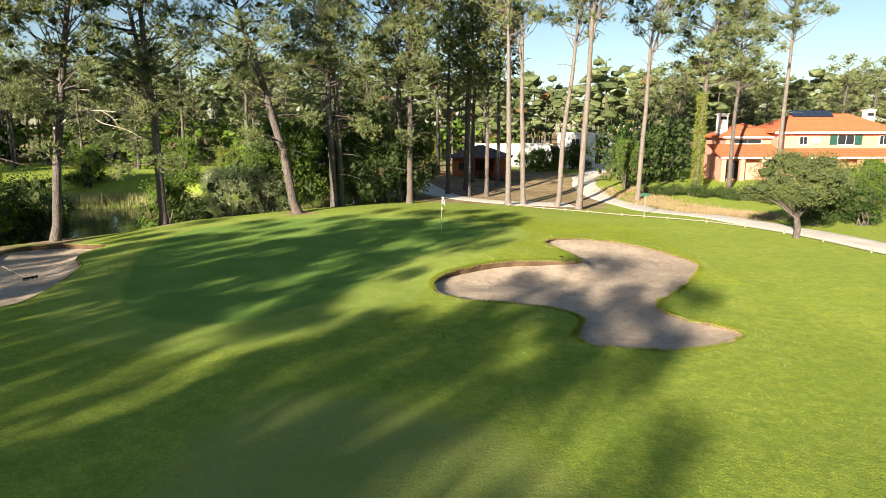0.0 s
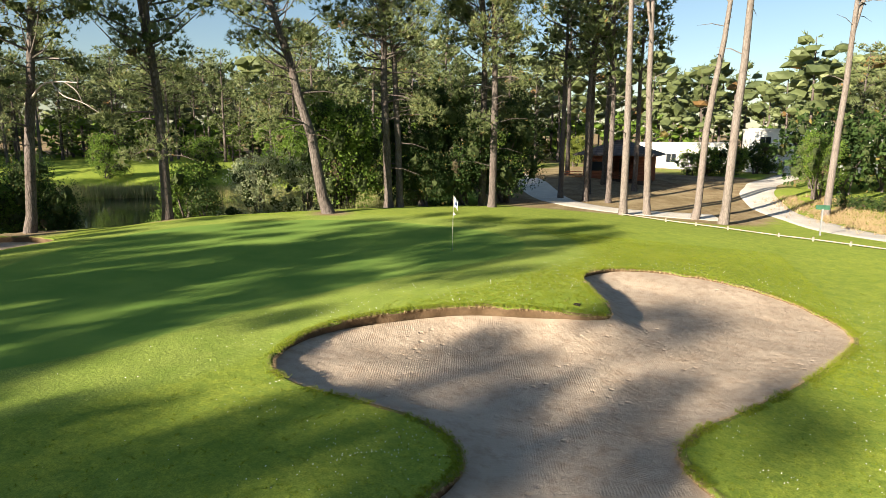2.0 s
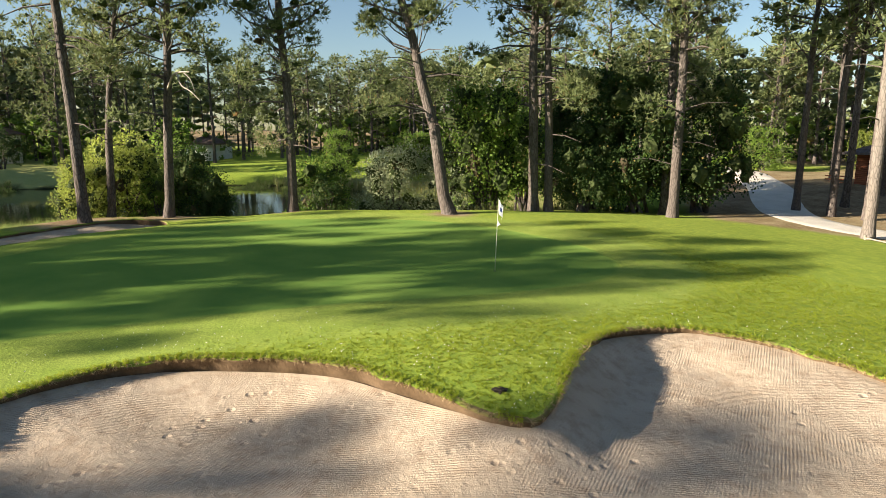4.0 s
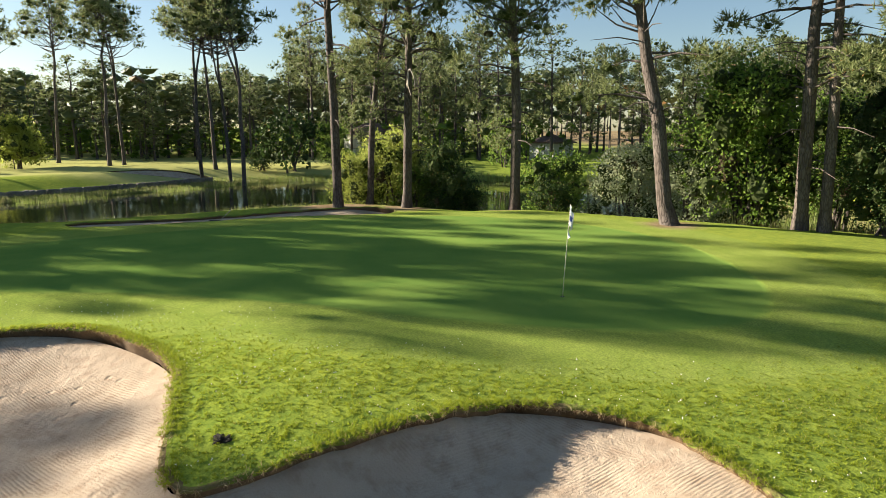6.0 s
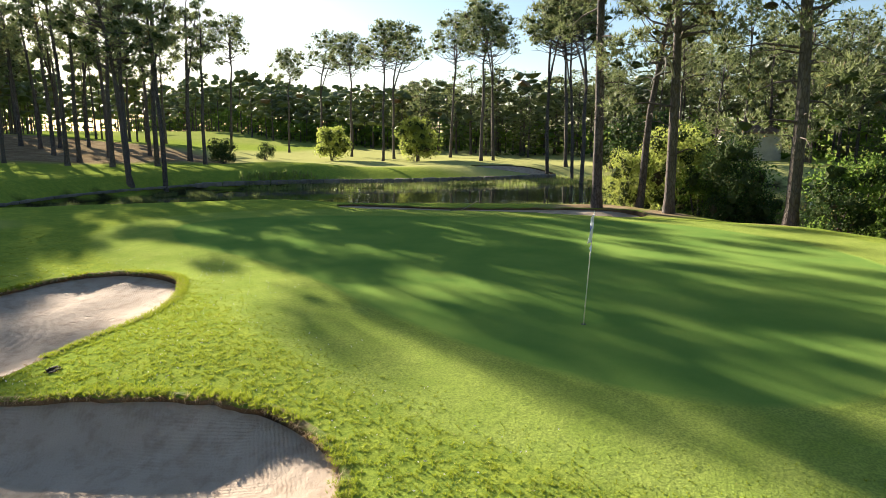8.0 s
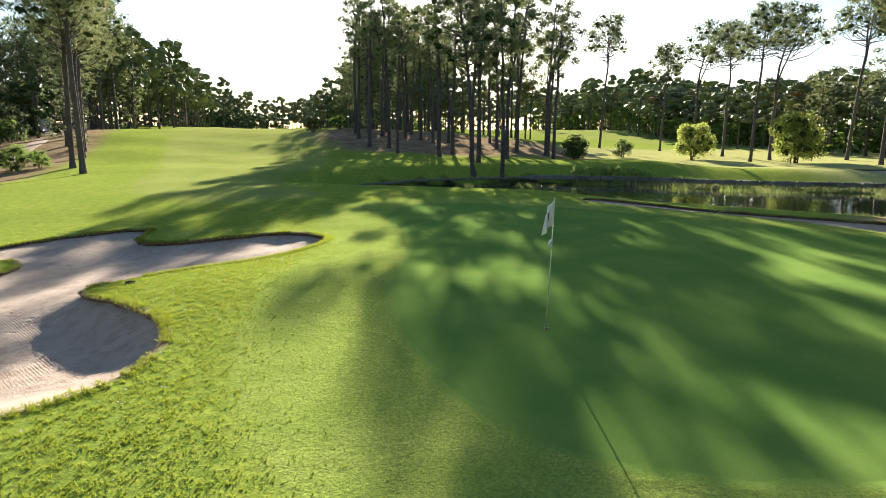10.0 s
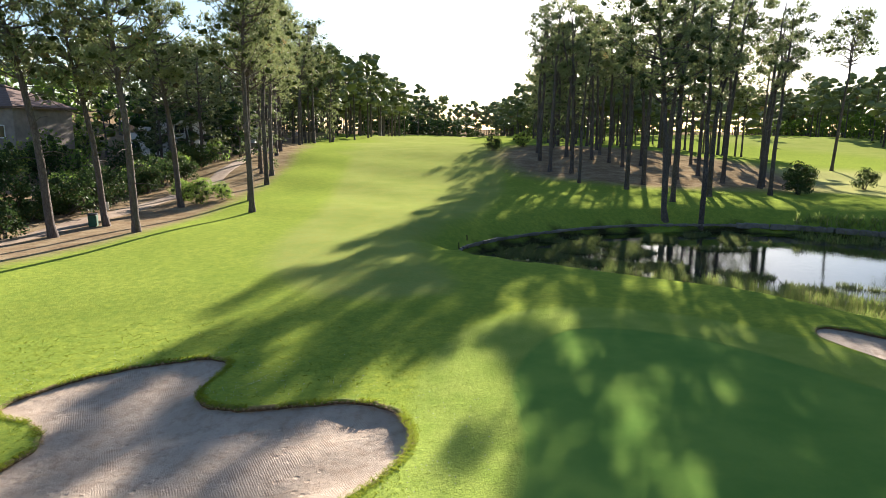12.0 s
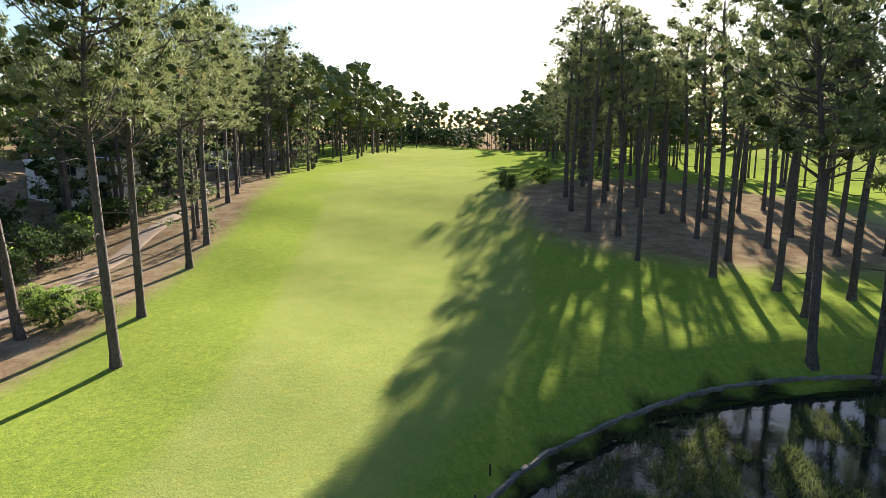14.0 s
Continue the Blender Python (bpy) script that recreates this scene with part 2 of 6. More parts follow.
# for the added solid cores that shade the inside of leaf clumps
M_CORE = make_leaf("twig_mass", (0.050, 0.068, 0.028), (0.100, 0.128, 0.050), (0.1, 0.08, 0.05), 0.05, share=0.4, rough=0.95, shine=0.1)
M_REED = make_leaf("reed_blades", (0.12, 0.18, 0.035), (0.28, 0.34, 0.09), (0.34, 0.28, 0.13), 0.12, share=0.45)
M_WEED = make_leaf("water_weed_blades", (0.055, 0.085, 0.022), (0.150, 0.185, 0.058), (0.2, 0.17, 0.09), 0.1, share=0.35)
M_REED_PALE = make_leaf("pale_reed_blades", (0.20, 0.23, 0.07), (0.40, 0.41, 0.17), (0.45, 0.38, 0.2), 0.2)
M_DRY = make_leaf("dry_grass_blades", (0.25, 0.17, 0.09), (0.45, 0.33, 0.19), (0.5, 0.4, 0.22), 0.3)
M_GRASS = make_leaf("grass_blades", (0.085, 0.135, 0.010), (0.34, 0.40, 0.034), (0.42, 0.38, 0.16), 0.06, 0.45, shine=0.1)
M_DAISY = plain("daisy_petals", (0.82, 0.82, 0.76), 0.8)
M_TILE = make_roof_tile("orange_roof_tiles", (0.44, 0.115, 0.045), (0.60, 0.19, 0.085))
M_TILE_BROWN = make_roof_tile("brown_roof_tiles", (0.13, 0.085, 0.07), (0.22, 0.15, 0.12))
M_SLATE = make_roof_tile("dark_shingles", (0.075, 0.062, 0.058), (0.14, 0.12, 0.115))
M_PINK = plain("salmon_render", (0.56, 0.255, 0.19), 0.85, 0.12, 1.5, 0, 0.15)
M_WHITE = plain("white_paint", (0.78, 0.77, 0.74), 0.7, 0.08, 1.5)
M_CREAM = plain("cream_render", (0.62, 0.58, 0.50), 0.85, 0.12, 1.2, 0, 0.1)
M_SHUTTER = plain("dark_green_paint", (0.018, 0.075, 0.055), 0.5, 0.2)
M_PLANK = make_planks("red_brown_planks", (0.17, 0.055, 0.028), (0.30, 0.105, 0.05))
M_GLASS = make_glass("window_glass")
M_DARKWOOD = plain("dark_wood", (0.06, 0.042, 0.03), 0.7, 0.25, 6)
M_RAIL = plain("weathered_pale_wood", (0.30, 0.265, 0.21), 0.85, 0.22, 7, 0, 0.2)
M_METAL = plain("grey_metal", (0.33, 0.34, 0.36), 0.45, 0.15, 4, 0.6)
M_PANEL = plain("solar_panel", (0.02, 0.03, 0.055), 0.15, 0.2, 2)
M_FLAG = plain("white_cloth", (0.80, 0.80, 0.82), 0.9, 0.06, 8)
M_BLUE = plain("blue_print", (0.06, 0.10, 0.30), 0.9, 0.2, 8)
M_STICK = plain("cream_fibreglass", (0.76, 0.72, 0.55), 0.45, 0.08, 6)
M_BLACK = plain("black_plastic", (0.02, 0.02, 0.02), 0.6, 0.2, 6)
M_SOIL = plain("dark_soil", (0.022, 0.017, 0.012), 0.95, 0.3, 20, 0, 0.4)
M_TAUPE = plain("taupe_render", (0.27, 0.225, 0.19), 0.85, 0.15, 1.2, 0, 0.1)
M_BIN = plain("green_plastic", (0.03, 0.10, 0.06), 0.5, 0.2, 4)

# ---- mesh helpers ----
rng = np.random.default_rng(7)


def smooth(t):
    t = np.clip(t, 0.0, 1.0)
    return t * t * (3 - 2 * t)


def mesh_of(name, verts, faces, mats, index=None, shade=False):
    """A mesh from arrays of vertices and faces of one size."""
    verts, faces = np.asarray(verts, dtype=np.float32), np.asarray(faces, dtype=np.int32)
    me = bpy.data.meshes.new(name)
    k = faces.shape[1]
    me.vertices.add(len(verts))
    me.vertices.foreach_set("co", verts.ravel())
    me.loops.add(faces.size)
    me.loops.foreach_set("vertex_index", faces.ravel())
    me.polygons.add(len(faces))
    me.polygons.foreach_set("loop_start", np.arange(0, faces.size, k, dtype=np.int32))
    for m in mats if isinstance(mats, (list, tuple)) else [mats]:
        me.materials.append(m)
    if index is not None:
        me.polygons.foreach_set("material_index", np.asarray(index, dtype=np.int32))
    me.polygons.foreach_set("use_smooth", np.full(len(faces), shade))
    me.update(calc_edges=True)
    me.validate()
    return me


def part(name, bm, material, parent=None, label="", shade=False):
    """Links a bmesh, or a finished mesh, as one mesh object under a thing or a part."""
    if isinstance(bm, bpy.types.Mesh):
        me = bm
    else:
        me = bpy.data.meshes.new(name)
        bmesh.ops.recalc_face_normals(bm, faces=bm.faces)
        bm.to_mesh(me)
        bm.free()
        me.materials.append(material)
        if shade:
            me.polygons.foreach_set("use_smooth", np.full(len(me.polygons), True))
    ob = new(name, me)
    if parent is not None:
        ob.parent = parent
    if label:
        tagged(ob, label)
    return ob


def thing(name, at, label, category, group="", turn=0.0):
    ob = new(name)
    ob.empty_display_size = 0.3
    ob.matrix_basis = pose(*at, 0, 0, turn)
    return tagged(ob, label, category, group)


def block(bm, lo, hi, bevel=0.0):
    """A box between two corners, added to bm."""
    r = bmesh.ops.create_cube(bm, size=1.0)
    mid = [(a + b) / 2 for a, b in zip(lo, hi)]
    size = [abs(b - a) for a, b in zip(lo, hi)]
    bmesh.ops.transform(bm, matrix=Matrix.Translation(mid) @ Matrix.Diagonal((*size, 1)), verts=r["verts"])
    if bevel:
        edges = list({e for v in r["verts"] for e in v.link_edges})
        bmesh.ops.bevel(bm, geom=edges, offset=bevel, segments=2, affect="EDGES", clamp_overlap=True)
    return bm


def box(lo, hi, bevel=0.0):
    return block(bmesh.new(), lo, hi, bevel)


def prism(points, z0, z1):
    """An upright prism over a polygon."""
    bm = bmesh.new()
    low = [bm.verts.new((x, y, z0)) for x, y in points]
    top = [bm.verts.new((x, y, z1)) for x, y in points]
    bm.faces.new(low[::-1]), bm.faces.new(top)
    for i in range(len(points)):
        j = (i + 1) % len(points)
        bm.faces.new((low[i], low[j], top[j], top[i]))
    return bm


def tube_arrays(points, radii, sides=7):
    """Vertices and quads of a tapered tube along points."""
    pts, verts, quads = np.asarray(points, float), [], []
    for i, p in enumerate(pts):
        d = pts[min(i + 1, len(pts) - 1)] - pts[max(i - 1, 0)]
        d = d / (np.linalg.norm(d) + 1e-9)
        a = np.cross(d, (0.0, 0.0, 1.0) if abs(d[2]) < 0.9 else (1.0, 0.0, 0.0))
        a /= np.linalg.norm(a)
        b = np.cross(d, a)
        for s in range(sides):
            w = 2 * math.pi * s / sides
            verts.append(p + radii[i] * (math.cos(w) * a + math.sin(w) * b))
    for i in range(len(pts) - 1):
        for s in range(sides):
            t = (s + 1) % sides
            quads.append((i * sides + s, i * sides + t, (i + 1) * sides + t, (i + 1) * sides + s))
    return np.array(verts), np.array(quads, dtype=np.int32)


def tube(points, radii, sides=7):
    v, q = tube_arrays(points, radii, sides)
    bm = bmesh.new()
    vs = [bm.verts.new(p) for p in v]
    for f in q:
        bm.faces.new([vs[i] for i in f])
    bm.faces.new(vs[:sides][::-1]), bm.faces.new(vs[-sides:])
    return bm


def soft_line(points, step=0.25):
    """Points along a smooth space curve."""
    p = np.asarray(points, float)
    u = np.arange(len(p))
    w = np.linspace(0, len(p) - 1, int((len(p) - 1) / step) + 1)
    q = np.stack([np.interp(w, u, p[:, k]) for k in range(p.shape[1])], 1)
    for _ in range(3):
        q[1:-1] = (q[:-2] + 2 * q[1:-1] + q[2:]) / 4
    return q


def join_arrays(pieces):
    verts, faces, at = [], [], 0
    for v, f in pieces:
        verts.append(v), faces.append(f + at)
        at += len(v)
    return np.concatenate(verts), np.concatenate(faces)


def loop_curve(ctrl, step):
    """A closed smooth outline through control points, at even steps."""
    c, n, out = np.asarray(ctrl, float), len(ctrl), []
    for i in range(n):
        p0, p1, p2, p3 = c[i - 1], c[i], c[(i + 1) % n], c[(i + 2) % n]
        for k in range(max(1, int(np.linalg.norm(p2 - p1) / step))):
            t = k / max(1, int(np.linalg.norm(p2 - p1) / step))
            out.append(0.5 * (2 * p1 + (p2 - p0) * t + (2 * p0 - 5 * p1 + 4 * p2 - p3) * t * t + (3 * p1 - p0 - 3 * p2 + p3) * t ** 3))
    return np.array(out)


def open_curve(ctrl, step):
    c = np.asarray(ctrl, float)
    c = np.vstack([2 * c[0] - c[1], c, 2 * c[-1] - c[-2]])
    out = []
    for i in range(1, len(c) - 2):
        p0, p1, p2, p3 = c[i - 1:i + 3]
        n = max(1, int(np.linalg.norm(p2 - p1) / step))
        for k in range(n):
            t = k / n
            out.append(0.5 * (2 * p1 + (p2 - p0) * t + (2 * p0 - 5 * p1 + 4 * p2 - p3) * t * t + (3 * p1 - p0 - 3 * p2 + p3) * t ** 3))
    out.append(c[-2])
    return np.array(out)


def inside(x, y, poly):
    x, y = np.asarray(x, float), np.asarray(y, float)
    r = np.zeros(x.shape, bool)
    px, py = poly[:, 0], poly[:, 1]
    qx, qy = np.roll(px, -1), np.roll(py, -1)
    for ax, ay, bx, by in zip(px, py, qx, qy):
        if ay != by:
            r ^= ((ay > y) != (by > y)) & (x < (bx - ax) * (y - ay) / (by - ay) + ax)
    return r


def edge_distance(x, y, line, closed=True):
    x, y = np.asarray(x, float), np.asarray(y, float)
    d = np.full(x.shape, 1e9)
    a, b = (line, np.roll(line, -1, 0)) if closed else (line[:-1], line[1:])
    for (ax, ay), (bx, by) in zip(a, b):
        ux, uy = bx - ax, by - ay
        s = np.clip(((x - ax) * ux + (y - ay) * uy) / (ux * ux + uy * uy + 1e-12), 0, 1)
        d = np.minimum(d, (x - ax - s * ux) ** 2 + (y - ay - s * uy) ** 2)
    return np.sqrt(d)


def signed(x, y, poly):
    """Distance to an outline, negative inside."""
    d = edge_distance(x, y, poly)
    return np.where(inside(x, y, poly), -d, d)


# ---- the lie of the land ----
BUNKER = loop_curve([(12.5, 30.0), (12.5, 31.6), (11.6, 33.6), (10.0, 34.8), (8.3, 35.0), (6.5, 34.7), (5.6, 33.8), (5.3, 32.4), (5.8, 30.6), (6.4, 29.1),
                     (6.3, 28.5), (5.5, 28.3), (4.0, 28.1), (2.6, 27.8), (1.3, 27.0), (0.1, 25.8), (-0.4, 24.5), (-0.2, 23.0), (0.8, 22.2), (2.2, 22.0),
                     (3.4, 21.8), (4.3, 21.3), (4.7, 20.4), (4.3, 19.2), (4.1, 18.3), (4.8, 17.6), (6.3, 17.6), (7.7, 17.9), (8.9, 18.6), (9.7, 19.5),
                     (9.5, 20.3), (8.6, 21.0), (8.0, 22.0), (8.2, 23.1), (9.2, 24.4), (10.4, 26.0), (11.6, 28.0)], 0.16)
BUNKER_WEST = loop_curve([(-14.7, 20.9), (-14.8, 22.8), (-15.3, 25.0), (-16.0, 27.2), (-17.4, 29.3), (-18.1, 31.3), (-17.8, 33.0), (-19.3, 34.2),
                          (-21.5, 34.6), (-23.0, 33.2), (-22.3, 30.2), (-20.9, 27.0), (-19.4, 24.0), (-17.4, 21.4), (-15.8, 20.0)], 0.3)
POND = loop_curve([(-8.5, -2.4), (-9.8, 1.2), (-12.9, 5.4), (-16.2, 9.1), (-19.9, 12.8), (-23.4, 17.6), (-25.8, 22.6), (-28.0, 28.0), (-29.0, 33.0),
                   (-25.8, 38.2), (-21.3, 42.4), (-16.9, 46.6), (-12.8, 51.3), (-12.6, 58.0), (-18.0, 63.0), (-28.0, 68.0), (-42.0, 67.0),
                   (-56.0, 58.0), (-66.0, 44.0), (-69.0, 30.0), (-64.5, 19.0), (-57.0, 13.0), (-49.0, 5.0), (-44.0, -2.5), (-38.0, -8.2),
                   (-31.0, -10.3), (-25.0, -10.8), (-20.0, -9.8), (-15.0, -7.8), (-10.9, -5.4)], 0.8)
GREEN = loop_curve([(-3.9, 21.6), (-2.5, 26.0), (-0.9, 29.2), (0.7, 31.6), (1.9, 34.3), (2.5, 37.0), (2.1, 39.2), (0.5, 40.8), (-2.4, 42.0),
                    (-7.0, 42.6), (-11.5, 41.0), (-14.8, 37.0), (-15.0, 31.5), (-13.0, 25.5), (-10.6, 20.4), (-7.0, 18.6)], 0.5)
FAIRWAY = loop_curve([(2.6, -4.0), (0.6, -12.0), (-1.0, -22.0), (-2.4, -33.0), (-8.0, -70.0), (-17.0, -125.0), (-30.0, -215.0), (-60.0, -215.0),
                      (-44.0, -125.0), (-33.0, -75.0), (-24.0, -40.0), (-14.0, -14.0), (-6.0, -3.0), (-5.0, 6.0), (-4.0, 13.0), (1.0, 12.0), (3.5, 5.0)], 2.0)
BUNKER_FAR = loop_curve([(-64.5, 8.0), (-66.5, 8.2), (-68.2, 11.0), (-69.2, 15.0), (-68.6, 18.0), (-67.2, 18.0), (-66.4, 15.0), (-65.2, 11.5)], 0.6)
WATER_Z = -1.85
TRACK_LINE = open_curve([(40.0, 12.0), (28.0, 1.0), (20.8, -9.0), (17.2, -20.0), (14.2, -32.0), (11.8, -46.0), (9.6, -62.0), (8.0, -85.0), (6.0, -120.0), (-4.0, -190.0)], 1.5)
PATH_LINE = open_curve([(37.5, 8.0), (33.0, 13.0), (29.0, 20.0), (26.6, 29.0), (25.0, 35.2), (23.9, 39.5), (22.8, 43.0), (21.4, 47.0), (19.4, 52.4), (17.4, 61.0), (16.4, 68.0), (17.0, 75.8), (19.5, 86.7), (24.3, 97.5), (34.0, 130.0)], 1.2)
YARD = loop_curve([(-1.0, 55.5), (5.0, 56.0), (13.0, 55.0), (16.5, 63.0), (16.0, 72.0), (21.0, 86.0), (10.0, 96.0), (-6.0, 95.0), (-13.0, 84.0), (-9.0, 70.0), (-4.5, 60.0)], 1.5)


def height(x, y):
    """Height of the ground."""
    x, y = np.atleast_1d(np.asarray(x, float)), np.atleast_1d(np.asarray(y, float))
    z = 0.15 - 0.05 * np.clip(x, 0, 14) + 0.35 * np.exp(-((x - 4.6) ** 2 + (y - 30.5) ** 2) / 16)
    z = z + 0.22 * np.exp(-((x - 8) ** 2 / 16 + (y - 36) ** 2 / 9)) - 0.17 * smooth((27.5 - y) / 5) * smooth((y - 8) / 6) * smooth((x + 3) / 3) * smooth((18 - x) / 5)
    z = z + 3.5 * smooth((-25 - y) / 60) * smooth((x + 110) / 50)
    z = z + 5.2 * smooth((x - 20) / 24) * smooth((-4 - y) / 18)
    z = z - 0.5 * smooth((y - 46) / 12) + 0.9 * smooth((y - 62) / 18)
    z = z + 4.5 * smooth((np.hypot(x + 10, y - 20) - 135) / 110) * smooth((y + 230) / 60 + (np.abs(x + 45) - 60) / 60)
    far = smooth((np.hypot(x + 2, y - 28) - 26) / 20)
    z = z + far * (0.16 * np.sin(x * 0.31 + 1.3) * np.sin(y * 0.27 + 0.4) + 0.10 * np.sin(x * 0.13 - y * 0.21))
    z = z + 1.2 * np.exp(-((x + 40) ** 2 / 300 + (y + 58) ** 2 / 500))
    z = z - 0.5 * smooth((-48 - x) / 10) * smooth((x + 135) / 30) * smooth((45 - y) / 15) * smooth((y + 60) / 25)
    z = z - 0.38 * smooth((-15.5 - x) / 5) * smooth((x + 34) / 6) * smooth((44 - y) / 6) * smooth((y - 12) / 6)
    near = (x > -80) & (x < 0) & (y > -22) & (y < 80)
    if near.any():
        xs, ys, zs = x[near], y[near], z[near]
        d = signed(xs, ys, POND)
        steep = smooth((-2.0 - ys) / 3.0) * smooth((-6.0 - xs) / 3.0)
        reach = 4.2 - 1.2 * steep + 5.0 * smooth((-46 - xs) / 6) * smooth((30 - ys) / 6)
        rim = WATER_Z - 0.06 + 0.75 * steep * smooth(d / 0.5)
        bank = rim + (zs - rim) * smooth(d / reach)
        bed = WATER_Z - 0.08 - 0.8 * smooth(-d / 4.0)
        z[near] = np.where(d > 0, bank, bed)
    return z


def ground_at(x, y):
    return float(height(x, y)[0])


def mound(x, y):
    """The raised tongue of turf between the bunker's lobes."""
    return 0.35 * np.exp(-((x - 4.6) ** 2 + (y - 30.5) ** 2) / 16)


def bunker_drop(d, nx, ny, deep, x, y, even=False):
    """How far the sand lies under the turf: steep where the turf is raised, a gentle rise elsewhere."""
    w = np.clip(0.15 - 0.6 * nx - 0.2 * ny, 0.0, 1.0)
    reach = 1.3 if even else 0.75 + 1.3 * (1 - w)
    return 0.09 + 0.04 * w + 0.20 * np.clip(0.2 + ny, 0.0, 1.0) * smooth((7.0 - x) / 3.0) + (deep + 0.75 * mound(x, y)) * smooth(0.10 + 0.90 * d / reach) * np.clip(d / 0.05, 0, 1)


def fan_points():
    """Points of the ground sheet, dense near the green and coarse far off."""
    sets = []

    def grid(x0, x1, y0, y1, step, hole=None):
        gx, gy = np.meshgrid(np.arange(x0, x1, step), np.arange(y0, y1, step))
        p = np.stack([gx.ravel(), gy.ravel()], 1) + rng.uniform(-0.22, 0.22, (gx.size, 2)) * step
        if hole:
            p = p[~((p[:, 0] > hole[0]) & (p[:, 0] < hole[1]) & (p[:, 1] > hole[2]) & (p[:, 1] < hole[3]))]
        sets.append(p)

    grid(-26, 16, 8, 48, 0.45)
    grid(-82, 42, -62, 96, 1.5, (-26, 16, 8, 48))
    grid(-220, 130, -330, 190, 9.0, (-82, 42, -62, 96))
    grid(-2600, 2600, -2600, 2600, 130.0, (-220, 130, -330, 190))
    return np.concatenate(sets)


from mathutils.geometry import delaunay_2d_cdt


def triangulate(points, loops, gap):
    """Constrained triangles over points and closed outlines; points too near an outline are left out."""
    keep = np.ones(len(points), bool)
    for lp in loops:
        lo, hi = lp.min(0) - 1, lp.max(0) + 1
        m = np.all((points > lo) & (points < hi), 1)
        keep[m] &= edge_distance(points[m, 0], points[m, 1], lp) > gap
    pts, edges = [points[keep]], []
    at = len(pts[0])
    for lp in loops:
        edges += [(at + i, at + (i + 1) % len(lp)) for i in range(len(lp))]
        pts.append(lp)
        at += len(lp)
    pts = np.concatenate(pts)
    v, _, f, _, _, _ = delaunay_2d_cdt([Vector(p) for p in pts], edges, [], 0, 1e-5, False)
    return np.array([tuple(p) for p in v]), np.array([tuple(t) for t in f], dtype=np.int32)


def build_ground():
    v, f = triangulate(fan_points(), [BUNKER, BUNKER_WEST, BUNKER_FAR, GREEN], 0.1)
    mid = v[f].mean(1)
    cut = inside(mid[:, 0], mid[:, 1], BUNKER) | inside(mid[:, 0], mid[:, 1], BUNKER_WEST) | inside(mid[:, 0], mid[:, 1], BUNKER_FAR)
    f = f[~cut]
    z = height(v[:, 0], v[:, 1])
    me = mesh_of("ground", np.column_stack([v, z]), f, M_GROUND, shade=True)
    x, y = v[:, 0], v[:, 1]

    def attribute(name, values):
        me.attributes.new(name, "FLOAT", "POINT").data.foreach_set("value", np.asarray(values, dtype=np.float32))

    attribute("fringe", smooth((3.0 - signed(x, y, GREEN)) / 0.9))
    attribute("green", smooth(0.5 - signed(x, y, GREEN) / 0.6))
    far_lawn = smooth((-55 - x) / 8) * smooth((x + 150) / 30) * smooth((60 - y) / 20) * smooth((y + 60) / 20)
    fw = np.maximum(smooth(0.5 - signed(x, y, FAIRWAY) / 3.0), far_lawn)
    # mask of the far lawn that is coloured as if sunlit
    attribute("dry_lawn", far_lawn)
    wild = smooth((np.hypot(x + 60, y - 0) - 260) / 60)
    attribute("fairway", np.maximum(fw, 0.75 * smooth((x + 190) / 10) * smooth((-120 - x) / 20)))
    litter = smooth(0.5 - signed(x, y, YARD) / 4)
    litter = np.maximum(litter, smooth(1.5 - np.abs(edge_distance(x, y, TRACK_LINE, False)) / 7.5))
    grove = np.exp(-((x + 48) ** 2 / 420 + (y + 48) ** 2 / 500))
    litter = np.maximum(litter, smooth(grove * 1.5))
    litter = np.maximum(litter, smooth((x - 9) / 8) * smooth((-2 - y) / 12))
    verge = smooth(1.0 - (edge_distance(x, y, PATH_LINE, False) - 1.0) / 3.0) * smooth((y - 42) / 6)
    litter = np.maximum(litter, verge * smooth((x - 18) / 4))
    litter = np.maximum(litter, smooth((y - 92) / 25))
    for fx, fy, fr in ((-23.2, 31.7, 3.4), (-22.3, 35.5, 2.2), (-18.2, 40.6, 1.6), (-10.3, 44.9, 1.5), (-26.0, 30.0, 2.2)):
        litter = np.maximum(litter, 0.9 * np.exp(-((x - fx) ** 2 + (y - fy) ** 2) / (fr * fr)))
    attribute("litter", np.maximum(litter, 0.8 * wild))
    attribute("mud", smooth((WATER_Z + 0.25 - z) / 0.3))
    return tagged(new("ground", me), "mown golf turf with paler fairway, smooth putting surface and bare earth under the pines", "ground", kind="structure")


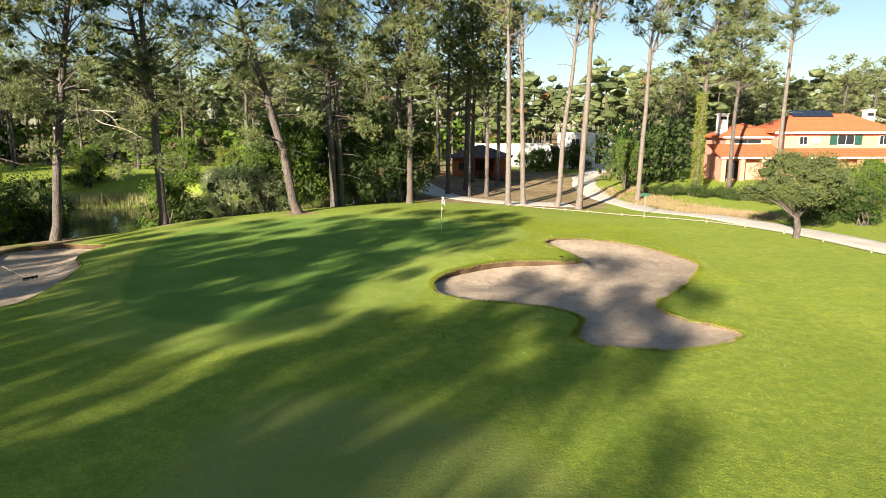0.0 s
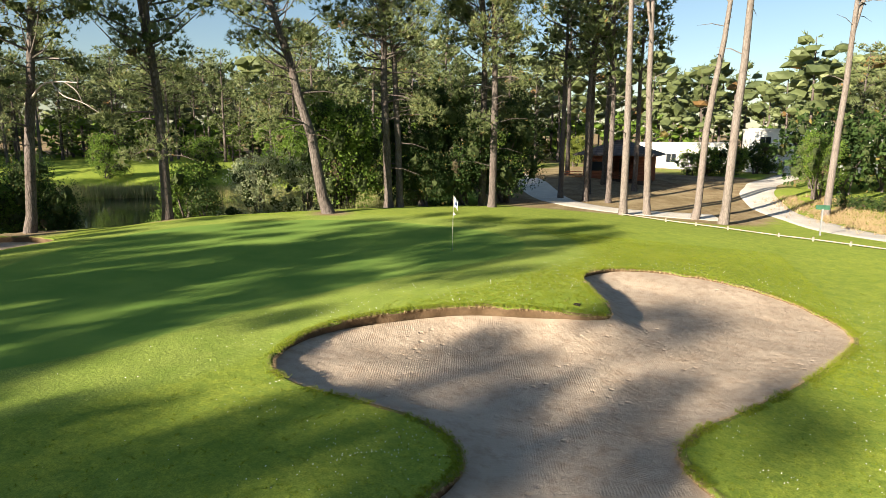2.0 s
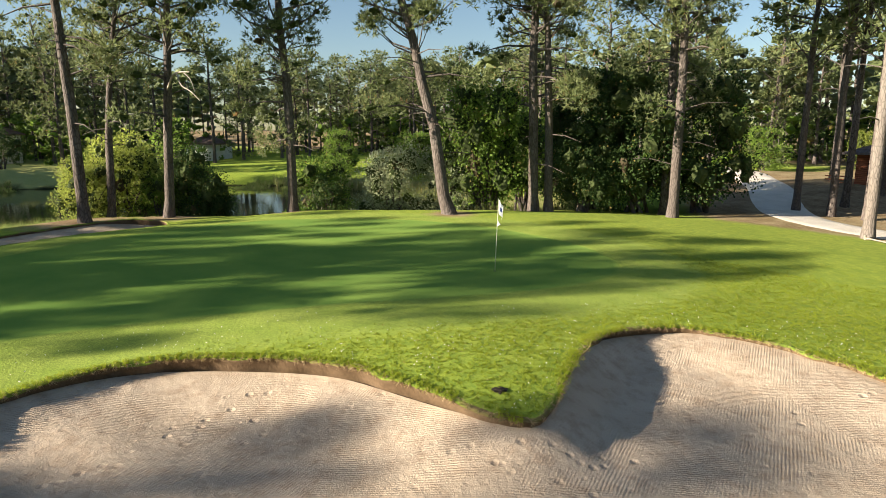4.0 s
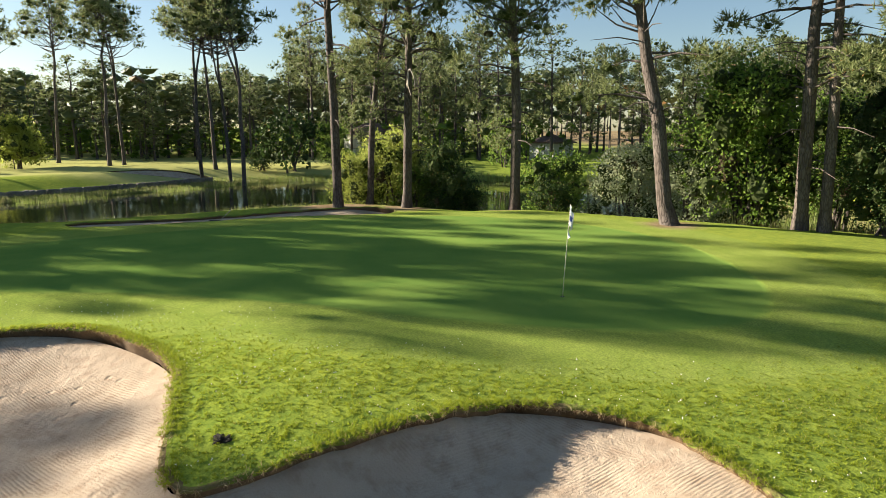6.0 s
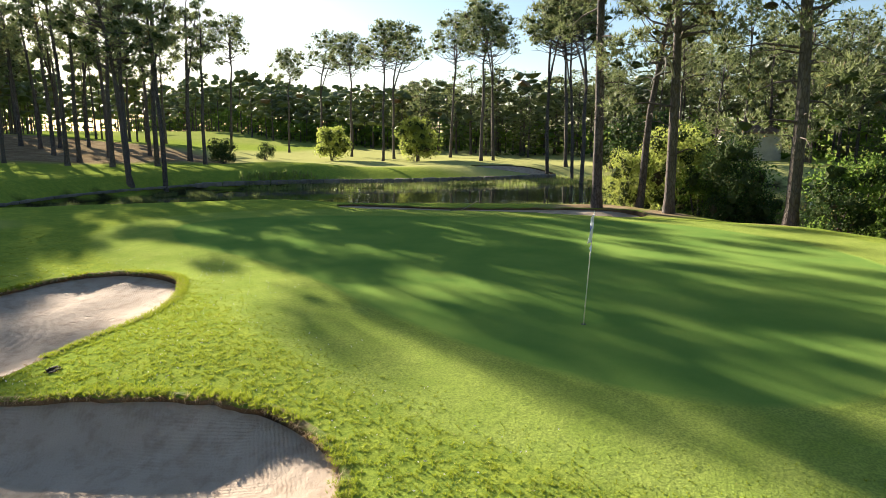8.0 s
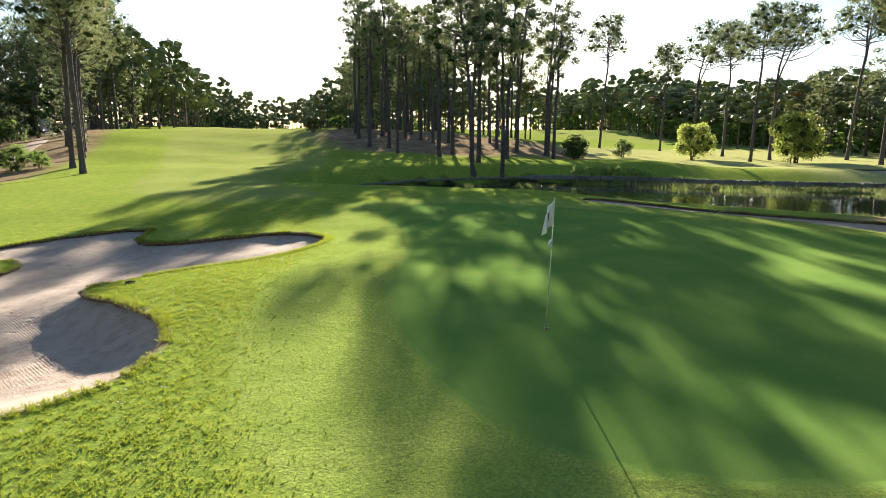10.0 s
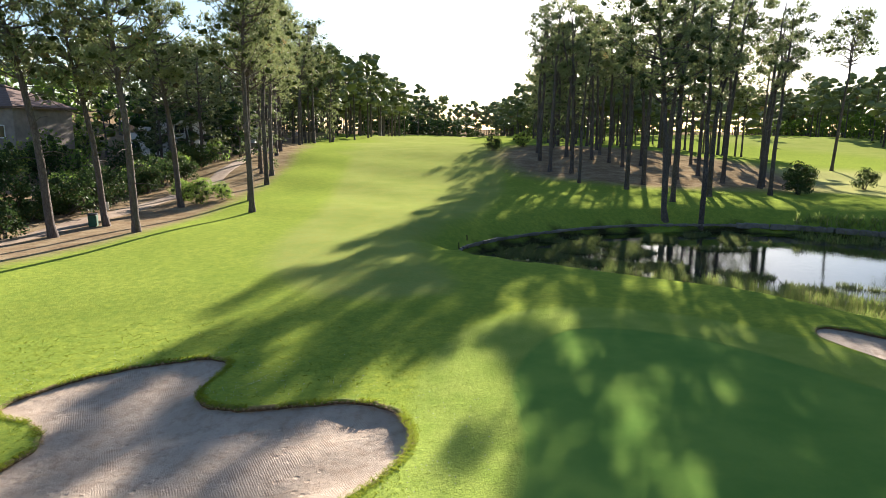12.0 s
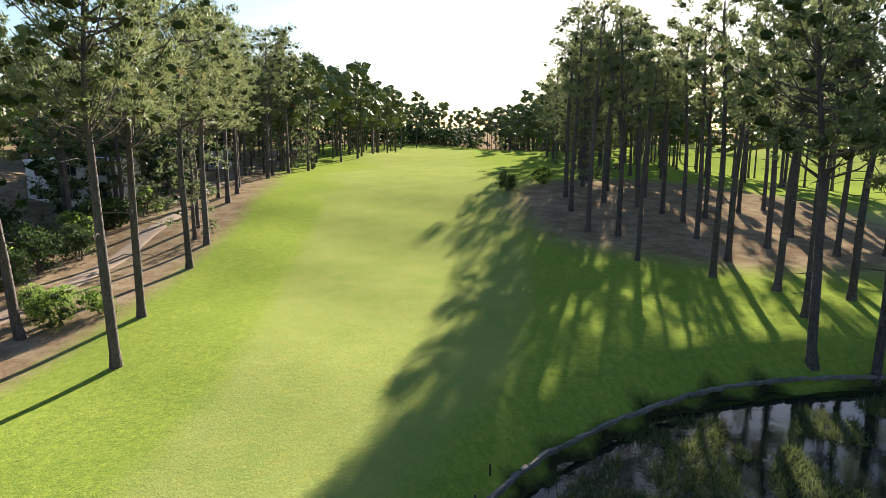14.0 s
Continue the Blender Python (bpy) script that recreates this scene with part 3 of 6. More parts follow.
def build_bunker(name, outline, deep, spacing, label, even=False):
    lo, hi = outline.min(0), outline.max(0)
    gx, gy = np.meshgrid(np.arange(lo[0], hi[0], spacing), np.arange(lo[1], hi[1], spacing))
    p = np.stack([gx.ravel(), gy.ravel()], 1)
    p = p[inside(p[:, 0], p[:, 1], outline)]
    v, f = triangulate(p, [outline], spacing * 0.5)
    mid = v[f].mean(1)
    f = f[inside(mid[:, 0], mid[:, 1], outline)]
    # the outward direction of the nearest rim
    tang = np.roll(outline, -1, 0) - np.roll(outline, 1, 0)
    area = 0.5 * np.sum(outline[:, 0] * np.roll(outline[:, 1], -1) - np.roll(outline[:, 0], -1) * outline[:, 1])
    out = np.stack([tang[:, 1], -tang[:, 0]], 1) * (1 if area > 0 else -1)
    out /= np.linalg.norm(out, axis=1)[:, None]
    for _ in range(6):
        out = out + np.roll(out, 1, 0) + np.roll(out, -1, 0)
        out /= np.linalg.norm(out, axis=1)[:, None]
    d2 = (v[:, None, 0] - outline[None, :, 0]) ** 2 + (v[:, None, 1] - outline[None, :, 1]) ** 2
    w = 1.0 / (d2 + 0.05) ** 2
    nx, ny = (w * out[None, :, 0]).sum(1) / w.sum(1), (w * out[None, :, 1]).sum(1) / w.sum(1)
    d = edge_distance(v[:, 0], v[:, 1], outline)
    d[d < 1e-3] = 0
    z = height(v[:, 0], v[:, 1]) - bunker_drop(d, nx, ny, deep, v[:, 0], v[:, 1], even)
    z += 0.012 * np.sin(v[:, 0] * 2.3 + np.sin(v[:, 1] * 1.7)) * np.sin(v[:, 1] * 2.1 + 0.6) * smooth(d / 0.6)
    for k in range(60):
        c = v[rng.integers(len(v))]
        r = rng.uniform(0.15, 0.4)
        z += rng.uniform(-0.04, 0.03) * np.exp(-((v[:, 0] - c[0]) ** 2 + (v[:, 1] - c[1]) ** 2) / (r * r)) * smooth(d / 0.5)
    bunker = tagged(new(name, mesh_of(name, np.column_stack([v, z]), f, M_SAND, shade=True)), label, "bunker", kind="structure")
    # turf lip: a rolled edge of sod with bare soil below
    n = len(outline)
    rim = height(outline[:, 0], outline[:, 1])
    wob = 0.05 * np.sin(np.arange(n) * 0.9) * np.sin(np.arange(n) * 0.23 + 1) + rng.normal(size=n) * 0.02
    rings = [(0.08, 0.002), (0.02, 0.008), (-0.03, -0.005), (-0.05, -0.04), (-0.02, -0.10), (0.02, -0.2), (0.10, -0.4)]
    verts = np.concatenate([np.column_stack([outline + out * (a + wob[:, None] * 0.6), rim + b + (wob if k > 0 else 0) * 0.4]) for k, (a, b) in enumerate(rings)])
    quads = np.array([(k * n + i, k * n + (i + 1) % n, (k + 1) * n + (i + 1) % n, (k + 1) * n + i) for k in range(len(rings) - 1) for i in range(n)])
    index = [0 if q // n < 3 else 1 for q in range(len(quads))]
    part("turf_lip", mesh_of("turf_lip", verts, quads, [M_GRASSLIP, M_LIP], index, True), None, bunker, "ragged sod edge with bare soil below")
    return out


def make_grasslip():
    n = Nodes("sod_edge", 0.95, 0.1)
    p = n.world()
    c = n.mix(n.span(n.noise(30, 3, 0.7, p), 0.3, 0.7), (0.11, 0.165, 0.022), (0.20, 0.26, 0.042))
    c = n.mix(n.span(n.noise(1.1, 5, 0.7, p), 0.46, 0.60, 0.0, 0.85), c, (0.20, 0.14, 0.075))
    n.color(c)
    n.bump(n.noise(25, 4, 0.7, p), 0.8, 0.05)
    return n.mat


M_GRASSLIP = make_grasslip()


def ribbon(name, line, width, material, label, lift=0.03, category="path"):
    """A path draped over the ground, with uneven edges and a small thickness."""
    t = np.gradient(line, axis=0)
    t /= np.linalg.norm(t, axis=1)[:, None]
    side = np.stack([-t[:, 1], t[:, 0]], 1)
    i = np.arange(len(line))
    verts, cols = [], [-1.08, -0.92, -0.5, 0.0, 0.5, 0.92, 1.08]
    for c in cols:
        wob = 0.12 * np.sin(i * 0.8 + 3 * c) * abs(c)
        p = line + side * (c * width / 2 + wob)[:, None]
        z = height(p[:, 0], p[:, 1]) + (lift if abs(c) < 1 else -0.05)
        verts.append(np.column_stack([p, z]))
    n, k = len(line), len(cols)
    quads = np.array([(c * n + j, c * n + j + 1, (c + 1) * n + j + 1, (c + 1) * n + j) for c in range(k - 1) for j in range(n - 1)])
    return tagged(new(name, mesh_of(name, np.concatenate(verts), quads, material, shade=True)), label, category, kind="structure")


build_ground()
RIM_OUT = build_bunker("bunker_clover", BUNKER, 0.16, 0.2, "pale raked sand bunker with steep sod lips in the turf")
build_bunker("bunker_side", BUNKER_WEST, 0.12, 0.4, "long sunken sand bunker between green and pond", True)
build_bunker("bunker_far", BUNKER_FAR, 0.4, 0.6, "small sand bunker on the lawn across the pond", True)
ribbon("dirt_track", TRACK_LINE, 1.9, M_TRACK, "dusty brown cart track along the pines")
LANE_LINE = open_curve([(12.0, 58.6), (7.5, 58.0), (3.6, 59.2), (0.6, 62.4), (-2.3, 69.6), (-7.3, 80.0), (-15.0, 95.0)], 1.2)
ribbon("yard_lane", LANE_LINE, 3.0, M_PATH, "worn pale lane across the bare yard")
ribbon("gravel_path", PATH_LINE, 2.8, M_PATH, "pale gravel path past the pine trees", 0.04)

bm = bmesh.new()
bm.faces.new([bm.verts.new((x, y, WATER_Z)) for x, y in loop_curve(POND, 3.0)])
bmesh.ops.triangulate(bm, faces=bm.faces)
tagged(part("pond_water", bm, M_WATER), "still dark pond water mirroring sky and trunks", "water", kind="structure")

# ---- plants ----


def blades(centres, length, width, count, spread, up, seed, droop=0.0):
    """Thin triangles that fan out from each centre; arrays of vertices and faces."""
    r = np.random.default_rng(seed)
    c = np.repeat(np.asarray(centres, float), count, 0)
    n = len(c)
    d = r.normal(size=(n, 3)) * spread + np.asarray(up, float)
    d /= np.linalg.norm(d, axis=1)[:, None] + 1e-9
    s = np.cross(d, r.normal(size=(n, 3)))
    s /= np.linalg.norm(s, axis=1)[:, None] + 1e-9
    ln = length * r.uniform(0.6, 1.3, (n, 1))
    w = width * r.uniform(0.7, 1.2, (n, 1)) / 2
    tip = c + d * ln
    tip[:, 2] -= droop * ln[:, 0]
    v = np.stack([c - s * w, c + s * w, tip], 1).reshape(-1, 3)
    return v, np.arange(3 * n, dtype=np.int32).reshape(-1, 3)


def leaves(centres, size, seed, out=None):
    """Small folded leaves (two triangles) at each centre."""
    r = np.random.default_rng(seed)
    c = np.asarray(centres, float)
    n = len(c)
    d = r.normal(size=(n, 3)) if out is None else out + r.normal(size=(n, 3)) * 0.6
    d /= np.linalg.norm(d, axis=1)[:, None] + 1e-9
    s = np.cross(d, r.normal(size=(n, 3)))
    s /= np.linalg.norm(s, axis=1)[:, None] + 1e-9
    ln, w = size * r.uniform(0.6, 1.3, (n, 1)), size * r.uniform(0.25, 0.45, (n, 1))
    fold = np.cross(d, s) * w * 0.4
    v = np.stack([c, c + d * ln * 0.5 + s * w + fold, c + d * ln, c + d * ln * 0.5 - s * w + fold], 1).reshape(-1, 3)
    k = np.arange(n, dtype=np.int32)[:, None] * 4
    return v, np.concatenate([k + np.array([[0, 1, 2]]), k + np.array([[0, 2, 3]])])


def ball_template(level):
    bm = bmesh.new()
    bmesh.ops.create_icosphere(bm, subdivisions=level, radius=1.0)
    v, f = np.array([tuple(q.co) for q in bm.verts]), np.array([[q.index for q in p.verts] for p in bm.faces], dtype=np.int32)
    bm.free()
    return v, f


BALLS = {1: ball_template(1), 2: ball_template(2)}


def clump_bodies(centres, sizes, r, level=2, flat=0.7, rough=0.26):
    """Uneven solid cores added inside leaf clumps to block light like dense foliage."""
    bv, bf = BALLS[level]
    pieces = []
    for c, s in zip(centres, sizes):
        k = 1 + r.normal(size=(len(bv), 1)) * rough
        pieces.append((np.asarray(c) + bv * k * s * np.array([1, 1, flat]), bf))
    return join_arrays(pieces)


def needle_tufts(centres, sizes, tufts, blade, r, flat=0.7):
    """Needle blades that fan outward and upward from the outside of each clump."""
    c, s = np.repeat(np.asarray(centres, float), tufts, 0), np.repeat(np.asarray(sizes, float), tufts)[:, None]
    q = r.normal(size=(len(c), 3)) + np.array([0, 0, 0.22])
    q /= np.linalg.norm(q, axis=1)[:, None]
    p = c + q * s * r.uniform(0.5, 1.0, (len(c), 1)) * np.array([1, 1, flat])
    p, q = np.repeat(p, blade[2], 0), np.repeat(q, blade[2], 0)
    n = len(p)
    d = q * 0.75 + np.array([0, 0, 0.45]) + r.normal(size=(n, 3)) * 0.55
    d /= np.linalg.norm(d, axis=1)[:, None] + 1e-9
    side = np.cross(d, r.normal(size=(n, 3)))
    side /= np.linalg.norm(side, axis=1)[:, None] + 1e-9
    w = blade[1] * r.uniform(0.7, 1.2, (n, 1)) / 2
    v = np.stack([p - side * w, p + side * w, p + d * blade[0] * r.uniform(0.6, 1.25, (n, 1))], 1).reshape(-1, 3)
    return v, np.arange(3 * n, dtype=np.int32).reshape(-1, 3)


def pine_meshes(name, seed, tall, radius, crown_from, crown_wide, clumps, tufts, blade=(0.42, 0.075, 5), lean=(0.0, 0.0), bend=0.35,
                needle=None, bark=None, dead=6, sides=8, lower=0, puff=1.0, limbs=True, core=0.30, flat=False, fork=0.0):
    """A maritime pine: a tapered, slightly bent trunk with limbs, and a crown of needle clumps."""
    r = np.random.default_rng(seed)
    n = 9
    h = np.linspace(0, 1, n)
    wander = np.cumsum(r.normal(size=(n, 2)) * bend * 0.35, 0)
    wander -= wander[0]
    axis = np.column_stack([lean[0] * tall * h ** 1.15 + wander[:, 0] * h, lean[1] * tall * h ** 1.15 + wander[:, 1] * h, tall * h * 0.97])
    rad = radius * (1 - h) ** 0.75 * 0.9 + 0.03
    rad[0] *= 1.35
    axis[0, 2] = -0.4
    axis[1, 2] = min(axis[1, 2], 0.9)
    wood = [tube_arrays(axis, rad, sides)]

    def on_trunk(u):
        return np.array([np.interp(u, h, axis[:, k]) for k in range(3)])

    apart = np.array([1.9, 0.8, -0.4])
    if fork:
        u = np.linspace(fork, 1.0, 6)
        stem = np.array([on_trunk(q) for q in u]) + apart * ((u - fork) / (1 - fork))[:, None]
        wood.append(tube_arrays(stem, np.interp(u, h, rad) * 0.8, sides))

    centres, sizes = [], []
    for k in range(clumps):
        u = crown_from + (1 - crown_from) * ((k + r.uniform(0, 1)) / clumps)
        rel = (u - crown_from) / (1 - crown_from)
        shape = math.sin(math.pi * min(1, 0.18 + 0.70 * rel)) ** 0.6
        a = k * 2.4 + r.uniform(-0.5, 0.5)
        reach = crown_wide * shape * r.uniform(0.25, 1.1)
        if flat:
            reach = crown_wide * (1.05 - rel ** 2 * 0.75) * r.uniform(0.1, 1.0) ** 0.6
        p0 = on_trunk(max(crown_from * 0.9, u - 0.05 - 0.06 * r.uniform()))
        p2 = on_trunk(u) + np.array([math.cos(a) * reach, math.sin(a) * reach, r.uniform(-0.3, 0.9)])
        if fork and k % 2:
            p0, p2 = (q + apart * max(0.0, (u - fork) / (1 - fork)) for q in (p0, p2))
        p1 = (p0 + p2) / 2 + np.array([0, 0, -0.12 * reach])
        if limbs:
            wood.append(tube_arrays([p0, p1, p2], [0.025 + 0.013 * reach, 0.02 + 0.007 * reach, 0.012], 4))
        centres.append(p2)
        sizes.append(puff * crown_wide * r.uniform(0.17, 0.31))
    for k in range(lower):
        u = crown_from * r.uniform(0.45, 1.0)
        a, reach = r.uniform(0, 6.28), crown_wide * r.uniform(0.4, 0.85)
        p0, p2 = on_trunk(u), on_trunk(u) + np.array([math.cos(a) * reach, math.sin(a) * reach, r.uniform(-0.9, 0.3)])
        wood.append(tube_arrays([p0, (p0 + p2) / 2 + np.array([0, 0, 0.2]), p2], [0.06, 0.04, 0.012], 4))
        centres.append(p2)
        sizes.append(crown_wide * r.uniform(0.16, 0.28))
    for k in range(dead):
        u = crown_from * r.uniform(0.35, 1.05)
        a, reach = r.uniform(0, 6.28), r.uniform(0.6, 2.6)
        p0 = on_trunk(u)
        p2 = p0 + np.array([math.cos(a) * reach, math.sin(a) * reach, r.uniform(-0.5, 0.6)])
        wood.append(tube_arrays([p0, (p0 + p2) / 2 + np.array([0, 0, 0.15]), p2], [0.035, 0.024, 0.008], 4))
    body = clump_bodies(centres, np.array(sizes) * core, r, 2 if sides > 6 else 1)
    needles = needle_tufts(centres, sizes, tufts, blade, r)
    v, f = join_arrays([body, needles])
    index = np.concatenate([np.full(len(body[1]), 1 if sides > 5 else 0), np.zeros(len(needles[1]))])
    wv, wf = join_arrays(wood)
    return (mesh_of("trunk", wv, wf, bark or M_BARK, shade=True), mesh_of("crown", v, f, [needle or M_NEEDLE, M_CORE], index))


def make_pine(meshes, at, turn=0.0, size=1.0, label="tall maritime pine with bare furrowed trunk and dark crown", group="pines", rise=1.0):
    x, y = at
    tree = tagged(new("pine_tree", None), label, "pine tree", group)
    tree.matrix_basis = pose(x, y, ground_at(x, y), 0, 0, turn) @ Matrix.Diagonal((size, size, size * rise, 1))
    for me in meshes:
        part(me.name.split(".")[0], me, None, tree)
    return tree


def shrub_meshes(seed, wide, tall, count, leaf, material, stems=6, clumps=18, low=0.08):
    r = np.random.default_rng(seed)
    wood, pts, outs, hearts, inner = [], [], [], [], []
    for k in range(clumps):
        a, u = k * 2.4 + r.uniform(-0.4, 0.4), r.uniform(low, 1.0)
        reach = wide / 2 * math.sin(math.pi * min(0.93, 0.25 + 0.62 * u)) ** 0.7 * r.uniform(0.35, 0.9)
        c = np.array([math.cos(a) * reach, math.sin(a) * reach, tall * (0.1 + 0.8 * u)])
        s = wide * r.uniform(0.13, 0.22)
        n = max(4, int(count / clumps))
        q = r.normal(size=(n, 3))
        q /= np.linalg.norm(q, axis=1)[:, None]
        outs.append(q.copy())
        q *= r.uniform(0.3, 1.0, (n, 1)) ** 0.4 * s
        q[:, 2] *= min(1.3, 0.8 * tall / wide + 0.2)
        pts.append(c + q)
        if k < stems:
            wood.append(tube_arrays([(r.uniform(-0.1, 0.1) * wide, r.uniform(-0.1, 0.1) * wide, -0.25), c * 0.45 + np.array([0, 0, 0.1 * tall]), c], [0.03 + 0.012 * tall, 0.025 + 0.006 * tall, 0.012], 5))
        hearts.append(c)
        inner.append(s * 0.34)
    v, f = leaves(np.concatenate(pts), leaf, seed + 3, np.concatenate(outs))
    keep = v.reshape(-1, 4, 3)[:, :, 2].min(1) > 0.02
    k = np.nonzero(keep)[0].astype(np.int32)[:, None] * 4
    f = np.concatenate([k + np.array([[0, 1, 2]], dtype=np.int32), k + np.array([[0, 2, 3]], dtype=np.int32)])
    body = clump_bodies(hearts, inner, r, 1 if count < 2000 else 2, min(1.3, 0.8 * tall / wide + 0.2), 0.25)
    index = np.concatenate([np.zeros(len(f)), np.ones(len(body[1]))])
    v, f = join_arrays([(v, f), body])
    wv, wf = join_arrays(wood)
    return (mesh_of("stem", wv, wf, M_BARK, shade=True), mesh_of("foliage", v, f, [material, M_CORE], index))


def make_shrub(meshes, at, turn=0.0, size=1.0, label="leafy green shrub", name="shrub", group="", category="shrub", tall=1.0, sink=0.0):
    x, y = at
    ob = tagged(new(name, None), label, category, group)
    ob.matrix_basis = pose(x, y, max(ground_at(x, y), WATER_Z - 0.1) - sink, 0, 0, turn) @ Matrix.Diagonal((size, size, size * tall, 1))
    for me in meshes:
        part(me.name.split(".")[0], me, None, ob)
    return ob


# kinds of pine
PINE_TALL = [pine_meshes("pine", 11 + i, 21.0 + i % 3, 0.29, 0.54 + 0.05 * (i % 2), 3.9, 58, 46, (0.36, 0.08, 5), dead=14, bend=0.5, fork=0.5 if i == 2 else 0.0) for i in range(4)]
PINE_NEAR = [pine_meshes("pine", 15 + i, 20.5 + i, 0.29, 0.44 + 0.05 * i, 3.9, 62, 66, (0.28, 0.048, 8), dead=16, lower=8, sides=10, bend=0.5, core=0.24, fork=0.4 if i == 0 else 0.0) for i in range(3)]
PINE_GROVE = [pine_meshes("pine", 24 + i, 21.0 + 0.7 * i, 0.28, 0.56 + 0.03 * i, 3.1, 17, 62, (0.40, 0.085, 5), dead=10, bend=0.55, fork=0.45 if i == 1 else 0.0) for i in range(4)]
PINE_UMBRELLA = [pine_meshes("pine", 21 + i, 22.0 + i, 0.25, 0.74, 4.7, 50, 28, (0.42, 0.11, 5), puff=0.85, dead=4, bend=0.9, flat=True, fork=0.5 if i else 0.0) for i in range(3)]
PINE_SLIM = [pine_meshes("pine", 51 + i, 25.0, 0.27, 0.66, 3.4, 42, 48, (0.36, 0.075, 5), bark=M_BARK_PALE, dead=6, bend=0.6, lean=((0.0, 0.0), (0.05, 0.0), (0.07, 0.0))[i], fork=0.52 if i == 1 else 0.0) for i in range(3)]
PINE_MID = [pine_meshes("pine", 71 + i, 20.5, 0.25, 0.48 + 0.05 * (i % 3), 3.5, 34, 20, (0.48, 0.15, 4), puff=1.15, needle=M_NEEDLE_DARK if i % 2 else M_NEEDLE, sides=6, dead=5, bend=0.5) for i in range(5)]
PINE_MIDLOW = [pine_meshes("pine", 81 + i, 18.0, 0.23, 0.28, 3.3, 36, 18, (0.48, 0.15, 4), puff=1.15, sides=6, dead=4, lower=7, bend=0.5, needle=M_NEEDLE_DARK if i == 2 else M_NEEDLE) for i in range(3)]
PINE_LOW = [pine_meshes("pine", 86 + i, 8.0, 0.16, 0.05, 2.9, 16, 5, (0.7, 0.28, 3), puff=1.25, limbs=False, needle=(M_LEAF, M_LEAF_DARK, M_NEEDLE)[i], sides=5, dead=0, core=0.7) for i in range(3)]
PINE_FAR = [pine_meshes("pine", 91 + i, 20.0, 0.24, 0.36 + 0.08 * (i % 2), 3.8, 16, 6, (0.65, 0.22, 3), puff=1.75, limbs=False, needle=M_NEEDLE_DARK if i != 1 else M_NEEDLE, sides=5, dead=0, core=0.72) for i in range(4)]
PINE_LEAN = pine_meshes("pine", 5, 18.0, 0.34, 0.5, 3.8, 50, 66, (0.28, 0.048, 8), sides=10, lean=(-0.24, -0.13), lower=6, dead=10, bend=0.5, core=0.24)
PINE_LEAN_SOFT = pine_meshes("pine", 8, 18.0, 0.27, 0.55, 3.4, 44, 42, (0.34, 0.075, 5), lean=(0.13, 0.0), dead=12, bend=0.5)

TALL_LABEL = "tall maritime pine with long bare trunk and open crown"
# the pines round the green and the pond
for (x, y), kind, turn, size in [((-23.2, 31.7), PINE_NEAR[2], 20, 1.0), ((-25.4, 33.6), PINE_LEAN_SOFT, 80, 0.85), 
                                 ((-18.2, 40.6), PINE_NEAR[0], 130, 1.0), ((-8.6, 49.6), PINE_NEAR[1], 200, 1.0), ((-8.1, 50.3), PINE_NEAR[2], 10, 0.85),
                                 ((-3.9, 55.6), PINE_NEAR[2], 80, 1.0), ((-2.9, 54.4), PINE_NEAR[1], 300, 1.0)]:
    make_pine(kind, (x, y), turn, size, TALL_LABEL, "pines round the green")
make_pine(PINE_LEAN, (-10.3, 44.9), 0, 1.0, "leaning maritime pine with thick furrowed trunk", "pines round the green")
bare = make_pine(pine_meshes("pine", 16, 18.5, 0.27, 0.52, 3.6, 50, 56, (0.27, 0.055, 7), dead=12, lower=5, sides=10, lean=(0.17, 0.0), bend=0.2), (-22.3, 35.5), 0, 1.0, "slanting maritime pine with a pale dead limb", "pines round the green")
limb = []
for line, radii in ([(0.75, 0, 6.3), (1.5, -0.1, 6.75), (2.2, -0.2, 7.25), (3.4, -0.3, 7.3), (4.5, -0.4, 7.2)], (0.075, 0.02)), ([(2.8, -0.25, 7.29), (3.5, -0.4, 6.6), (4.9, -0.6, 6.35), (5.8, -0.6, 5.85)], (0.04, 0.01)), \
        ([(3.6, -0.3, 7.28), (4.2, -0.2, 6.9), (4.5, -0.2, 6.3)], (0.03, 0.01)), ([(1.1, 0, 8.2), (1.9, 0.2, 8.45), (2.8, 0.3, 8.4)], (0.05, 0.02)):
    q = soft_line(line)
    limb.append(tube_arrays(q, np.linspace(radii[0], radii[1], len(q)), 6))
wv, wf = join_arrays(limb)
part("dead_limb", mesh_of("dead_limb", wv, wf, M_DEADWOOD, shade=True), None, bare, "pale barkless dead limb")
# slim pale pines by the gravel path and the yard
for (x, y), k, turn, size in [((5.8, 56.0), 0, 0, 1.0), ((7.4, 57.4), 1, 190, 0.95), ((10.4, 57.2), 2, 0, 0.95), ((12.0, 55.6), 1, 0, 1.1), ((19.6, 63.5), 1, 0, 1.0)]:
    make_pine(PINE_SLIM[k], (x, y), turn, size, "slim pine with pale sunlit trunk and high crown", "pines by the path")
for (x, y), k, turn in [((0.5, 64.5), 0, 10), ((2.4, 67.8), 1, 80), ((2.6, 63.6), 2, 200), ((4.4, 63.5), 3, 120), ((3.4, 73.0), 4, 30), ((-0.6, 78.0), 0, 260), ((6.2, 71.6), 1, 170)]:
    make_pine(PINE_MID[k], (x, y), turn, 1.0, "dark-barked pine on bare earth by the hut", "pines by the hut")
